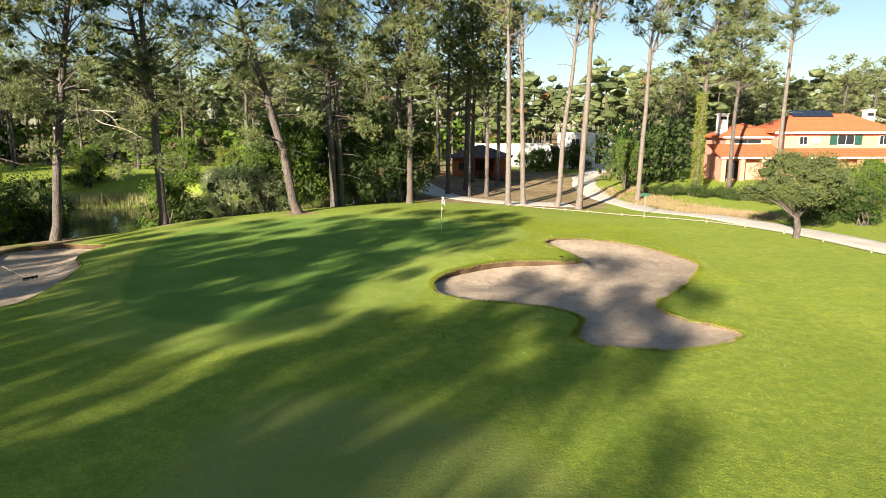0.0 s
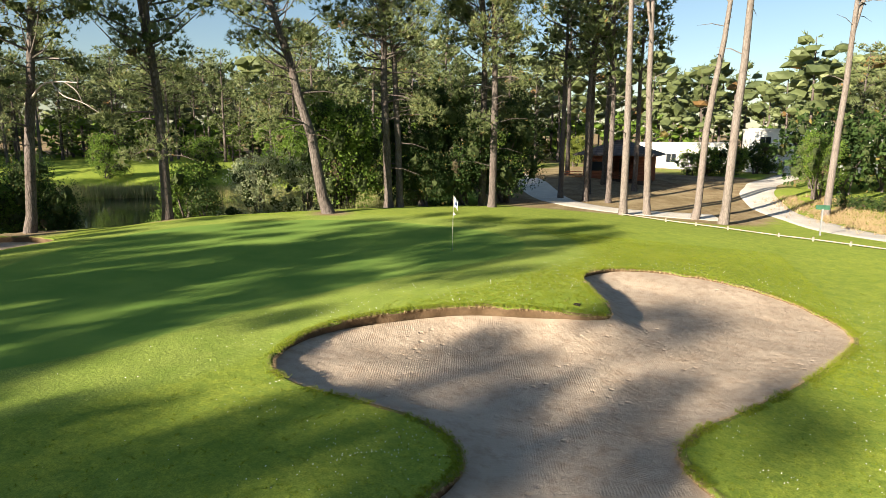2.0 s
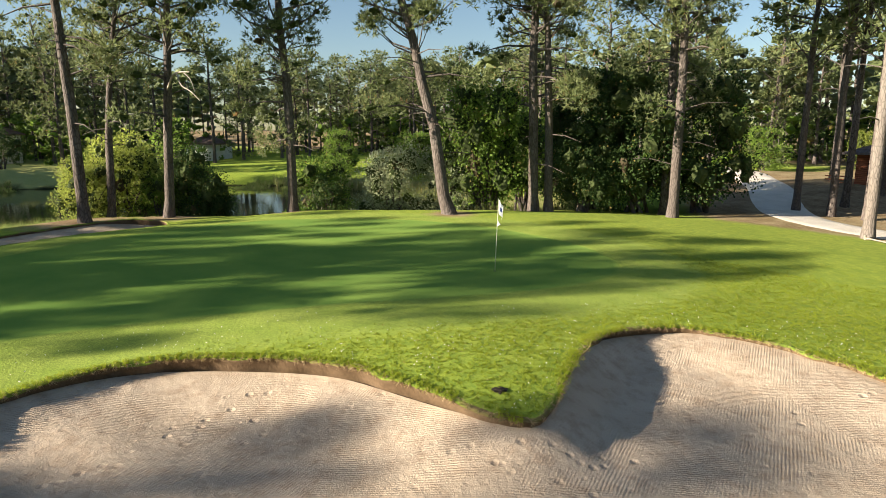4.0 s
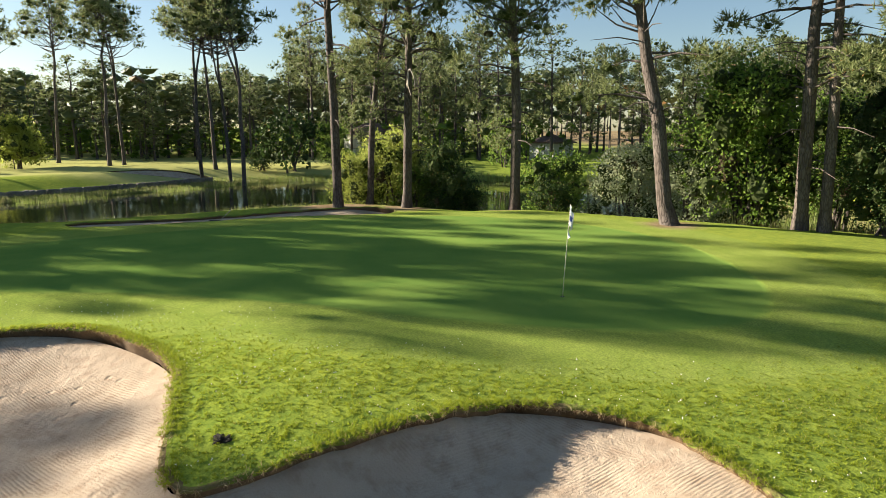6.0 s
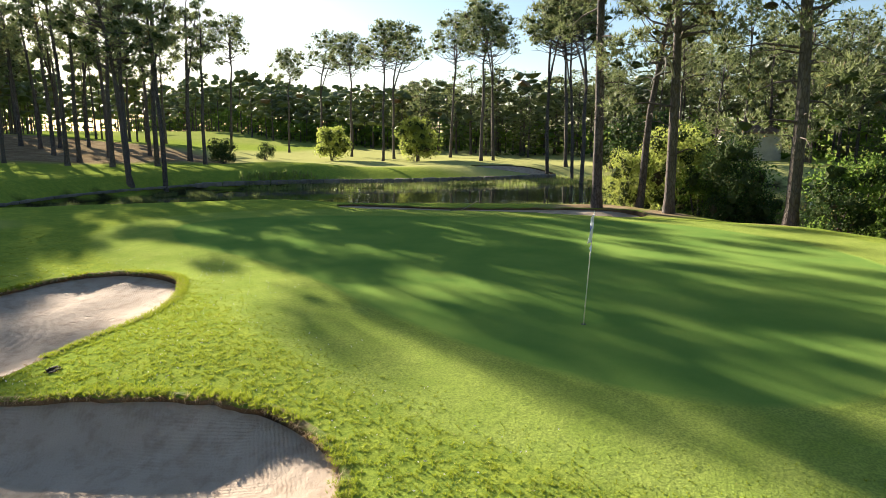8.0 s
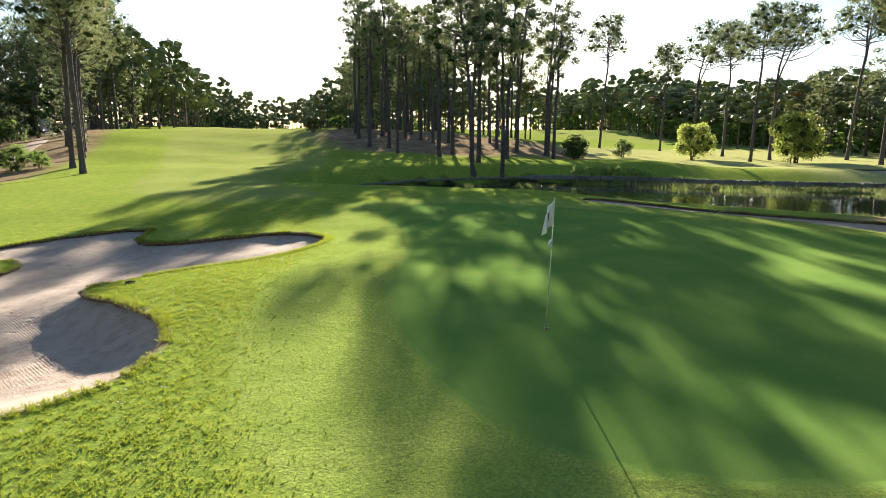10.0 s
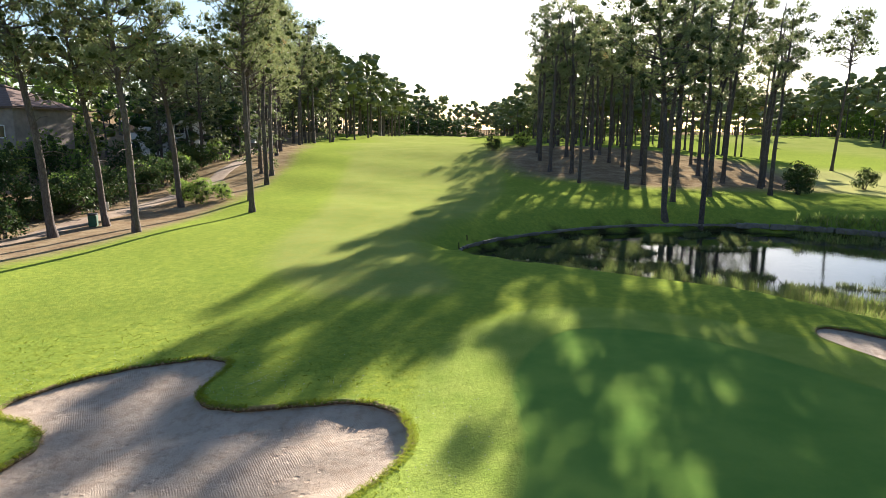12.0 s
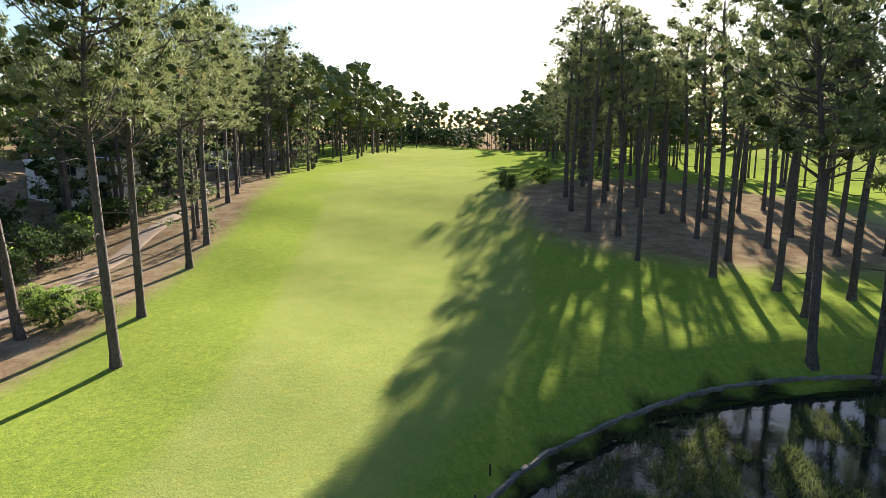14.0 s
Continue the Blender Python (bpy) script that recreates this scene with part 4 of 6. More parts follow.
# pines along the fairway's track side
for (x, y), kind, turn, size in [((5.6, -17.4), PINE_TALL[1], 30, 0.95), ((6.3, -26.0), PINE_TALL[2], 120, 0.95), ((5.2, -37.5), PINE_TALL[3], 210, 1.0), ((12.9, -9.7), PINE_TALL[0], 75, 1.0),
                                 ((16.0, -14.4), PINE_LEAN_SOFT, 10, 0.95), ((18.2, -10.0), PINE_LEAN_SOFT, -12, 1.12), ((12.2, -24.0), PINE_LEAN_SOFT, 25, 1.05), ((4.9, -45.5), PINE_TALL[0], 190, 1.0),
                                 ((4.7, -64.0), PINE_TALL[1], 280, 1.0), ((4.2, -70.5), PINE_TALL[3], 20, 0.95), ((1.0, -88.0), PINE_TALL[2], 160, 1.0)]:
    make_pine(kind, (x, y), turn, size, "tall pine beside the fairway with dark trunk", "pines along the track")
# the grove between pond and fairway; some pines are made up to cast shade
GROVE = [(-32.2, -10.2), (-29.6, -11.6), (-35.6, -21.4), (-38.6, -18.2), (-38.2, -30.0), (-30.4, -31.0), (-42.5, -43.0), (-46.5, -45.0), (-42.5, -47.0), (-50.0, -36.5),
         (-48.5, -29.5), (-51.4, -26.5), (-47.5, -20.2), (-33.2, -16.2), (-41.5, -50.5), (-33.5, -40.0), (-40.0, -37.0), (-55.0, -38.0),
         (-45.0, -55.0), (-53.0, -48.0), (-38.5, -53.0), (-42.0, -59.0), (-48.0, -62.0), (-44.5, -33.0), (-58.0, -50.0), (-33.5, -25.5), (-55.5, -31.0), (-31.5, -42.5), (-32.8, -49.5), (-35.0, -56.0), (-43.5, -70.0)]
# sizes set by how far each pine's shadow must reach
GROVE_SIZE = {(-30.4, -31.0): 0.72, (-31.5, -42.5): 1.04, (-33.5, -40.0): 0.99, (-32.8, -49.5): 1.015, (-38.5, -53.0): 1.09}
# crown made extra wide to throw shade over the green
PINE_WIDE = pine_meshes("pine", 33, 21.5, 0.29, 0.55, 5.0, 60, 44, (0.36, 0.08, 5), dead=8, puff=0.95, lean=(0.08, -0.08), bend=0.5)
for i, p in enumerate(GROVE):
    make_pine(PINE_WIDE if p == (-29.6, -11.6) else PINE_GROVE[i * 3 % 4], p, i * 47 % 360, GROVE_SIZE.get(p, 0.9 + 0.025 * (i % 6)), "tall backlit pine in the grove by the pond", "pines of the grove")


# the denser pines at the corner of the grove and along the fairway beyond it
PINE_EDGE = [pine_meshes("pine", 131 + i, 20.0 + i, 0.27, 0.26 + 0.08 * i, 3.9, 46, 30, (0.42, 0.11, 4), puff=1.05, dead=3, lower=5, sides=6) for i in range(3)]
EDGE = [(-39.8, -61.5), (-43.5, -68.0), (-46.5, -75.0), (-49.5, -82.0), (-52.0, -89.0), (-54.5, -96.0), (-56.5, -104.0), (-58.0, -113.0), (-61.0, -122.0), (-64.0, -133.0),
        (-51.0, -72.0), (-57.0, -91.0)]
for i, p in enumerate(EDGE):
    make_pine(PINE_EDGE[i % 3], p, i * 61 % 360, 0.92 + 0.04 * (i % 4), "dense low-crowned pine at the fairway's edge", "pines along the fairway")


def scatter(count, box2, test, gap, seed):
    r, out = np.random.default_rng(seed), []
    for _ in range(count * 60):
        p = (r.uniform(box2[0], box2[1]), r.uniform(box2[2], box2[3]))
        if test(*p) and all((p[0] - q[0]) ** 2 + (p[1] - q[1]) ** 2 > gap * gap for q in out):
            out.append(p)
            if len(out) == count:
                break
    return out


def row_right(x, y):
    edge = -39.0 + (y + 42) * 0.37 if y > -90 else -56.8 + (y + 90) * 0.22
    return edge - 40 < x < edge


def left_wood(x, y):
    edge = 9.0 if y > -40 else (5.0 if y > -70 else 4.0 + (y + 70) * 0.33)
    return edge < x < edge + (15 if y > -85 else 34) and edge_distance(x, y, TRACK_LINE, False) > 2.2


MIXED = PINE_MID[:3] + PINE_MIDLOW
woods = [
    ("wood beyond the fairway grove", scatter(75, (-130, -20, -215, -66), row_right, 4.2, 1), PINE_MID),
    ("wood beside the track", scatter(95, (-44, 45, -215, -46), left_wood, 4.2, 2), MIXED),
    ("wood across the pond", scatter(52, (-125, -70, -60, 62), lambda x, y: x < -96 + (0.5 * (y - 5) if y < 5 else 0.1 * y) or (y > 36 and x < -76), 4.8, 3), MIXED),
    ("wood behind the pond", scatter(84, (-100, -6, 66, 128), lambda x, y: signed(x, y, POND) > 4 and signed(x, y, YARD) > 2 and (y > 90 - 0.12 * (x + 60) or x < -72), 4.4, 4), MIXED),
    ("wood beyond the yard", scatter(34, (-6, 60, 100, 150), lambda x, y: abs(x - 20) > 12 or y > 116, 5.0, 5), MIXED),
    ("pines behind the villa", scatter(18, (28, 80, 92, 120), lambda x, y: True, 5.0, 6), MIXED),
]
beyond = []
GROWTH = (1.0, 1.0, 0.72, 0.84, 0.82, 0.84)
for w, (group, places, kinds) in enumerate(woods):
    for i, p in enumerate(places):
        kind = kinds[(i + w) % len(kinds)]
        if math.hypot(p[0] + 10, p[1] - 20) > 122 or p[1] > 108:
            beyond.append((*p, ground_at(*p), PINE_FAR[i % 4]))
        else:
            make_pine(kind, p, i * 67 % 360, 0.88 + 0.045 * (i % 7), "maritime pine among its wood, dark crown", group, 1.05 if w == 2 and p[1] > 26 else 0.74 if w == 1 and p[1] > -78 else GROWTH[w])
# single pines on the far bank lawn
for i, p in enumerate([(-73.4, -10.0), (-83.2, -13.4), (-89.5, -5.8), (-77.0, 4.6), (-78.4, 6.0), (-65.5, 17.8), (-72.6, 18.4), (-61.5, 22.8), (-64.4, 21.1), (-86.7, -24.0), (-92.0, -34.0), (-82.4, -48.0), (-96.0, -45.0)]):
    make_pine(PINE_UMBRELLA[i % 3], p, i * 83 % 360, 0.92 + 0.04 * (i % 4), "umbrella-crowned pine on the lawn across the pond", "pines on the far bank")


def far_woods(places, seed, label, kinds):
    r, pieces, idx = np.random.default_rng(seed), [], []
    shades = [M_BARK, M_NEEDLE, M_NEEDLE_DARK, M_LEAF, M_LEAF_DARK, M_CORE]
    for p in places:
        tr, cr = p[3] if len(p) > 3 else kinds[r.integers(len(kinds))]
        a, s = r.uniform(0, 6.28), r.uniform(0.85, 1.15)
        rise = 0.72 if p[0] < -85 and -120 < p[1] < 28 else 0.86 if p[0] < -6 and p[1] > 0 else 0.82 if p[1] > 95 else 1.0
        for k, me in enumerate((tr, cr)):
            v = np.empty(len(me.vertices) * 3, np.float32)
            me.vertices.foreach_get("co", v)
            v = v.reshape(-1, 3) * s
            q = np.column_stack([v[:, 0] * math.cos(a) - v[:, 1] * math.sin(a) + p[0], v[:, 0] * math.sin(a) + v[:, 1] * math.cos(a) + p[1], v[:, 2] * rise + p[2]])
            f = np.empty(len(me.loops), np.int32)
            me.loops.foreach_get("vertex_index", f)
            f = f.reshape(-1, 4 if k == 0 else 3)
            if k == 0:
                f = np.concatenate([f[:, :3], f[:, [0, 2, 3]]])
            pieces.append((q, f))
            own = np.zeros(len(me.polygons), np.int32)
            me.polygons.foreach_get("material_index", own)
            own = np.array([shades.index(m) for m in me.materials])[own]
            idx.append(np.concatenate([own, own]) if k == 0 else own)
    v, f = join_arrays(pieces)
    return tagged(new("far_woods", mesh_of("far_woods", v, f, shades, np.concatenate(idx))), label, "woods", kind="stuff")


def stand(count, area, test, seed, gap=6.0):
    return [(x, y, ground_at(x, y)) for x, y in scatter(count, area, test, gap, seed)]


def anywhere(x, y):
    return True


def clear(x, y):
    return signed(x, y, POND) > 3 and signed(x, y, YARD) > 3


far = (stand(60, (-270, -118, -130, 170), lambda x, y: x < -104 + 0.5 * (min(y, 5) - 5), 21) + stand(58, (-360, -150, -330, -60), lambda x, y: x < -112 + 0.5 * (y - 5), 28) + stand(58, (-160, 130, 125, 250), anywhere, 22) + stand(72, (-190, -60, -340, -205), lambda x, y: row_right(x, y) or y < -318, 23)
       + stand(72, (-75, 50, -340, -205), lambda x, y: x > -42 + (y + 205) * 0.33 or y < -322, 24) + stand(45, (66, 160, 10, 200), anywhere, 25) + stand(36, (30, 90, -260, -110), anywhere, 26)
       + stand(40, (-230, -110, -330, -130), lambda x, y: y < -200 or x < -170, 27))
far += (stand(90, (-175, -96, -110, 90), lambda x, y: -40 < x + 100 - 0.5 * (min(y, 5) - 5) < 0, 41, 4.6) + stand(62, (-260, -130, -270, -90), lambda x, y: -50 < x + 106 - 0.5 * (y - 5) < 0, 42, 4.6)
        + stand(40, (-215, -110, -330, -215), anywhere, 43, 5.0))
PINE_BELT = [pine_meshes("pine", 97 + i, 19.0, 0.3, 0.12, 4.6, 12, 6, (1.5, 0.5, 2), puff=1.5, limbs=False, needle=M_NEEDLE_DARK if i else M_NEEDLE, sides=4, dead=0, core=0.85) for i in range(2)]
belt = []
for i in range(330):
    a, rad = i * 2.39996, 268.0 + 60.0 * ((i * 0.618) % 1.0)
    bx, by = -30.0 + math.cos(a) * rad, -20.0 + math.sin(a) * rad
    belt.append((bx, by, ground_at(bx, by), PINE_BELT[i % 2]))
far_woods(far + beyond + belt, 9, "distant pine woods closing the view", PINE_FAR)
low = (stand(60, (-190, -100, -120, 60), lambda x, y: -14 < x + 102 - 0.5 * (min(y, 5) - 5) < -2, 44, 4.0) + stand(70, (-112, -10, 72, 135), lambda x, y: clear(x, y) and y > 92, 31, 4.5) + stand(70, (-150, -84, -60, 75), lambda x, y: x < -108 + 0.5 * (min(y, 5) - 5) or y > 44, 32, 4.5) + stand(60, (-20, 90, 112, 170), anywhere, 33, 5.0))
low += stand(150, (-300, -84, -300, -40), lambda x, y: -26 < x + 108 - 0.5 * (y - 5) < -2, 45, 4.4) + stand(90, (-190, -110, -330, -230), anywhere, 46, 5.5)
low += stand(70, (26, 100, -120, -22), lambda x, y: x > 44 or y < -56, 47, 5.0)
far_woods(low, 10, "leafy undergrowth filling the wood between the trunks", PINE_LOW[:1])
low = stand(34, (10, 48, -150, -60), lambda x, y: left_wood(x - 4, y), 34, 4.5) + stand(26, (-190, -100, -90, 90), lambda x, y: x < -112 + 0.5 * (min(y, 5) - 5), 35, 5.0) + stand(32, (-100, 0, 100, 150), anywhere, 36, 5.0) + stand(40, (-60, 30, -330, -210), lambda x, y: x > -38 + (y + 205) * 0.33, 37, 5.0)
low += stand(60, (-230, 90, -420, -325), anywhere, 38, 6.0) + stand(60, (-75, -40, -325, -225), lambda x, y: abs(x + 57 + (y + 225) * 0.3) > 13, 39, 5.0)
far_woods(low, 11, "dark leafy undergrowth between the trunks", PINE_LOW[1:2])

# ---- shrubs and broadleaf trees ----
SH_YELLOW = shrub_meshes(201, 5.0, 6.0, 9000, 0.15, M_LEAF_LIGHT, 8, 34)
SH_GREEN = shrub_meshes(202, 4.0, 3.6, 5600, 0.13, M_LEAF, 7, 26)
SH_SILVER = shrub_meshes(203, 5.2, 5.6, 9000, 0.14, M_LEAF_GREY, 9, 34)
SH_TALL = shrub_meshes(204, 6.2, 9.0, 9000, 0.18, M_LEAF, 8, 54, 0.24)
SH_DARK = shrub_meshes(205, 6.5, 8.5, 9000, 0.18, M_LEAF_DARK, 8, 54)
SH_ROUND = shrub_meshes(206, 4.4, 4.2, 6000, 0.20, M_LEAF_LIGHT, 6, 34, 0.16)
SH_LOW = shrub_meshes(207, 2.6, 1.8, 2400, 0.11, M_LEAF, 6, 18)
SH_LOW_DARK = shrub_meshes(208, 3.2, 2.6, 3000, 0.12, M_LEAF_DARK, 6, 20)
SH_HEDGE = shrub_meshes(209, 3.0, 1.6, 1500, 0.13, M_LEAF_DARK, 5, 24)

SH_SPARE = [shrub_meshes(211 + i, 5.0, 5.5, 900, 0.34, (M_LEAF_DARK, M_LEAF, M_LEAF_LIGHT)[i], 5, 26) for i in range(3)]
SH_SPARE_LOW = [shrub_meshes(215 + i, 3.0, 2.4, 1200, 0.19, (M_LEAF_DARK, M_LEAF)[i], 5, 18) for i in range(2)]

make_shrub(SH_YELLOW, (-28.2, 35.6), 0, 1.05, "yellow-green leafy shrub on the pond bank", group="bank shrubs")
make_shrub(SH_YELLOW, (-27.0, 33.0), 120, 0.7, "yellow-green leafy shrub on the pond bank", group="bank shrubs")
for at, mesh, turn, size, words in [((-25.0, 38.6), SH_DARK, 40, 0.62, "dark glossy shrub on the pond bank"), ((-26.6, 38.9), SH_GREEN, 70, 1.15, "green shrub on the pond bank"), ((-19.0, 43.0), SH_GREEN, 150, 1.2, "green shrub beside a pine trunk"),
                                    ((-15.7, 45.8), SH_SILVER, 0, 0.85, "silvery green shrub beside the leaning pine"), ((-13.6, 47.8), SH_SILVER, 200, 0.8, "silvery green shrub beside the leaning pine"),
                                    ((-26.4, 36.6), SH_GREEN, 200, 1.0, "green shrub on the pond bank"), ((-13.4, 51.2), SH_GREEN, 250, 0.9, "green shrub behind the green"), ((-17.0, 42.2), SH_LOW_DARK, 250, 0.8, "low dark shrub at a pine's foot")]:
    make_shrub(mesh, at, turn, size, words, group="bank shrubs")
for at, mesh, turn, size, words in [((-12.0, 49.8), SH_TALL, 0, 1.0, "tall broadleaf tree with fresh green leaves"), ((-5.6, 55.6), SH_DARK, 0, 1.0, "dense dark broadleaf tree behind the green"), ((-9.4, 56.4), SH_DARK, 110, 1.05, "dense dark broadleaf tree behind the green"),
                                    ((-3.2, 58.6), SH_DARK, 220, 0.95, "dense dark broadleaf tree behind the green"), ((-7.2, 52.4), SH_DARK, 300, 0.6, "dense dark broadleaf tree behind the green"), ((-15.5, 58.0), SH_TALL, 90, 0.9, "tall broadleaf tree with fresh green leaves"),
                                    ((-20.0, 66.5), SH_SPARE[1], 180, 1.1, "tall broadleaf tree with fresh green leaves")]:
    make_shrub(mesh, at, turn, size, words, "broadleaf_tree", "broadleaf trees", "tree")
for at, mesh, turn, size, words in [((-78.0, -6.4), SH_ROUND, 0, 1.55, "round light green bush on the lawn"), ((-72.3, -18.4), SH_ROUND, 100, 1.2, "round light green bush on the lawn"), ((-60.5, -30.0), SH_LOW_DARK, 0, 1.3, "dark bush at the edge of the grove"),
                                    ((-67.0, -27.0), SH_LOW_DARK, 60, 1.0, "dark bush at the edge of the grove"), ((-52.5, -22.0), SH_LOW_DARK, 200, 1.2, "dark bush at the edge of the grove"), ((-72.5, 28.0), SH_SPARE[0], 0, 1.6, "big dark bush on the far bank"),
                                    ((-73.5, 33.5), SH_GREEN, 0, 1.5, "green bush on the far bank"), ((-74.5, 39.0), SH_LOW_DARK, 0, 1.7, "dark bush on the far bank"), ((-74.0, 24.0), SH_LOW_DARK, 90, 1.4, "dark bush on the far bank"),
                                    ((-66.0, 55.0), SH_SPARE[1], 0, 1.1, "green bush on the far bank"), ((-50.0, 68.0), SH_GREEN, 0, 1.3, "green bush on the far bank"), ((-40.0, 71.0), SH_GREEN, 90, 1.2, "green bush on the far bank"),
                                    ((-30.0, 73.0), SH_GREEN, 190, 1.4, "green bush on the far bank"), ((-24.0, 71.0), SH_YELLOW, 60, 0.7, "green bush on the far bank")]:
    make_shrub(mesh, at, turn, size, words, "bush", "bushes across the pond", "bush")
for at, mesh, turn, size, words in [((20.6, 71.0), SH_TALL, 0, 0.62, "broad green bush beside the gravel path"), ((23.5, 74.5), SH_SPARE[0], 0, 1.2, "dark bush beside the gravel path"), ((27.5, 78.0), SH_SPARE[0], 100, 1.5, "dark tree beside the villa"), ((22.5, 79.0), SH_SPARE[0], 200, 1.5, "dark tree beside the villa"),
                                    ((31.2, 46.0), SH_TALL, 60, 0.52, "leafy laurel bush near the path"), ((29.4, 43.2), SH_TALL, 200, 0.46, "leafy laurel bush near the path"), ((27.0, 45.0), SH_LOW_DARK, 0, 1.0, "low dark shrub near the path"), ((25.5, 43.0), SH_LOW_DARK, 90, 0.9, "low dark shrub near the path"),
                                    ((29.0, 43.0), SH_LOW_DARK, 180, 1.1, "low dark shrub near the path"), ((35.0, 55.5), SH_GREEN, 0, 1.15, "green garden shrub before the villa"), ((38.6, 57.8), SH_SPARE[1], 30, 0.65, "green garden shrub before the villa"), ((37.0, 53.0), SH_GREEN, 120, 1.1, "green garden shrub before the villa"),
                                    ((14.0, 94.0), SH_GREEN, 0, 0.95, "leafy bush before the white building"), ((17.4, 95.5), SH_GREEN, 130, 0.9, "leafy bush before the white building"), ((21.4, 99.8), SH_GREEN, 220, 1.0, "leafy bush before the white building"), ((12.0, 92.0), SH_LOW, 0, 1.6, "dry bush behind the hut"), ((16.0, 96.0), SH_LOW_DARK, 0, 1.5, "dry bush behind the hut"), ((20.0, 99.0), SH_LOW_DARK, 90, 1.5, "dry bush behind the hut"), ((-10.0, 92.0), SH_GREEN, 0, 1.2, "bright bush at the yard's edge"), ((-2.0, 98.0), SH_YELLOW, 0, 0.7, "bright bush at the yard's edge")]:
    make_shrub(mesh, at, turn, size, words, "bush", "bushes by the path", "bush")
for at, mesh, turn, size, words in [((10.8, -25.6), SH_LOW, 0, 1.25, "low bright shrub beside the track"), ((9.0, -27.2), SH_LOW, 100, 0.9, "low bright shrub beside the track"), ((12.6, -27.6), SH_LOW, 200, 1.1, "low bright shrub beside the track"), ((19.5, -24.0), SH_LOW_DARK, 0, 1.2, "dark shrub beyond the track"),
                                    ((21.0, -30.0), SH_SPARE[0], 0, 0.7, "dark shrub beyond the track"), ((17.5, -36.0), SH_LOW_DARK, 50, 1.3, "dark shrub beyond the track"), ((24.0, -36.0), SH_SPARE[1], 0, 0.75, "leafy shrub in a garden"), ((28.0, -22.0), SH_SPARE[1], 90, 0.65, "leafy shrub in a garden"),
                                    ((15.0, -44.0), SH_LOW_DARK, 90, 1.2, "dark shrub beyond the track"), ((30.0, -12.0), SH_SPARE[0], 90, 0.75, "dark shrub in a garden"), ((35.0, -20.0), SH_SPARE[2], 90, 0.8, "leafy shrub in a garden"), ((22.0, -46.0), SH_SPARE[0], 190, 0.9, "dark shrub in a garden"), ((16.0, -54.0), SH_LOW_DARK, 10, 1.3, "dark shrub beyond the track"),
                                    ((-36.0, -66.0), SH_LOW, 0, 1.3, "small bush at the fairway's edge"), ((-30.0, -63.0), SH_LOW_DARK, 0, 1.0, "small bush at the fairway's edge")]:
    make_shrub(mesh, at, turn, size, words, "bush", "bushes by the track", "bush")
r = np.random.default_rng(91)
for i in range(18):
    y = -10.0 - i * 3.0
    x = 21.0 - 0.14 * i * 3.0 + r.uniform(-0.8, 3.5)
    make_shrub((SH_SPARE_LOW[0], SH_SPARE_LOW[1], SH_SPARE[0], SH_SPARE_LOW[0])[i % 4], (x, y), i * 53 % 360, (1.1, 1.2, 0.7, 1.5)[i % 4], "dark garden shrub beyond the track", "bush", "bushes by the track", "bush")
for i in range(12):
    make_shrub(SH_SPARE[i % 3], (27.0 + r.uniform(-2, 6), -14.0 - i * 3.6), i * 71 % 360, 0.75 + 0.05 * (i % 4), "leafy garden shrub before the houses", "bush", "bushes by the track", "bush")
hedge_line = open_curve([(33.0, -1.0), (27.0, -7.0), (23.0, -13.5), (20.6, -21.0)], 1.5)
for i, p in enumerate(hedge_line):
    make_shrub(SH_HEDGE, tuple(p), i * 77 % 360, 0.95 + 0.06 * (i % 3), "clipped dark hedge plant along the track", "hedge_plant", "hedge along the track", "hedge")
for i, p in enumerate(open_curve([(22.0, 67.0), (26.0, 66.0), (30.0, 62.5), (33.5, 58.0), (37.0, 55.0)], 1.7)):
    make_shrub(SH_HEDGE, tuple(p), i * 77 % 360, 0.8 + 0.06 * (i % 3), "clipped garden hedge plant before the villa", "hedge_plant", "hedge before the villa", "hedge")

# the olive-like tree beside the path
olive = thing("small_tree", (21.8, 38.4, ground_at(21.8, 38.4)), "small round-crowned tree with grey-green leaves beside the path", "tree")
r = np.random.default_rng(77)
wood, pts, outs = [tube_arrays([(0, 0, -0.3), (0.1, 0, 0.6), (0.0, 0.1, 1.3), (-0.2, 0.1, 2.0)], [0.24, 0.19, 0.17, 0.12], 8)], [], []
for k in range(34):
    a, u = k * 2.4, r.uniform(0.0, 1.0)
    c = np.array([math.cos(a) * 3.0 * r.uniform(0.35, 1.0), math.sin(a) * 3.0 * r.uniform(0.35, 1.0), 2.6 + 2.3 * u])
    c[:2] *= 1.15 - 0.5 * u
    if k % 3 == 0:
        wood.append(tube_arrays([(0, 0.05, 1.2), c * np.array([0.4, 0.4, 0.7]), c], [0.09, 0.06, 0.02], 5))
    q = r.normal(size=(360, 3))
    q /= np.linalg.norm(q, axis=1)[:, None]
    outs.append(q.copy())
    pts.append(c + q * r.uniform(0.3, 1.0, (360, 1)) ** 0.4 * np.array([0.95, 0.95, 0.6]))
wv, wf = join_arrays(wood)
part("trunk", mesh_of("trunk", wv, wf, M_BARK, shade=True), None, olive)
# solid blobs added inside the crown to block light
leaf_cores = clump_bodies([q.mean(0) for q in pts], np.full(len(pts), 0.45), r, 2, 0.6)
lv, lf = leaves(np.concatenate(pts), 0.11, 78, np.concatenate(outs))
index = np.concatenate([np.zeros(len(lf)), np.ones(len(leaf_cores[1]))])
lv, lf = join_arrays([(lv, lf), leaf_cores])
part("crown", mesh_of("crown", lv, lf, [M_LEAF_OLIVE, M_CORE], index), None, olive)

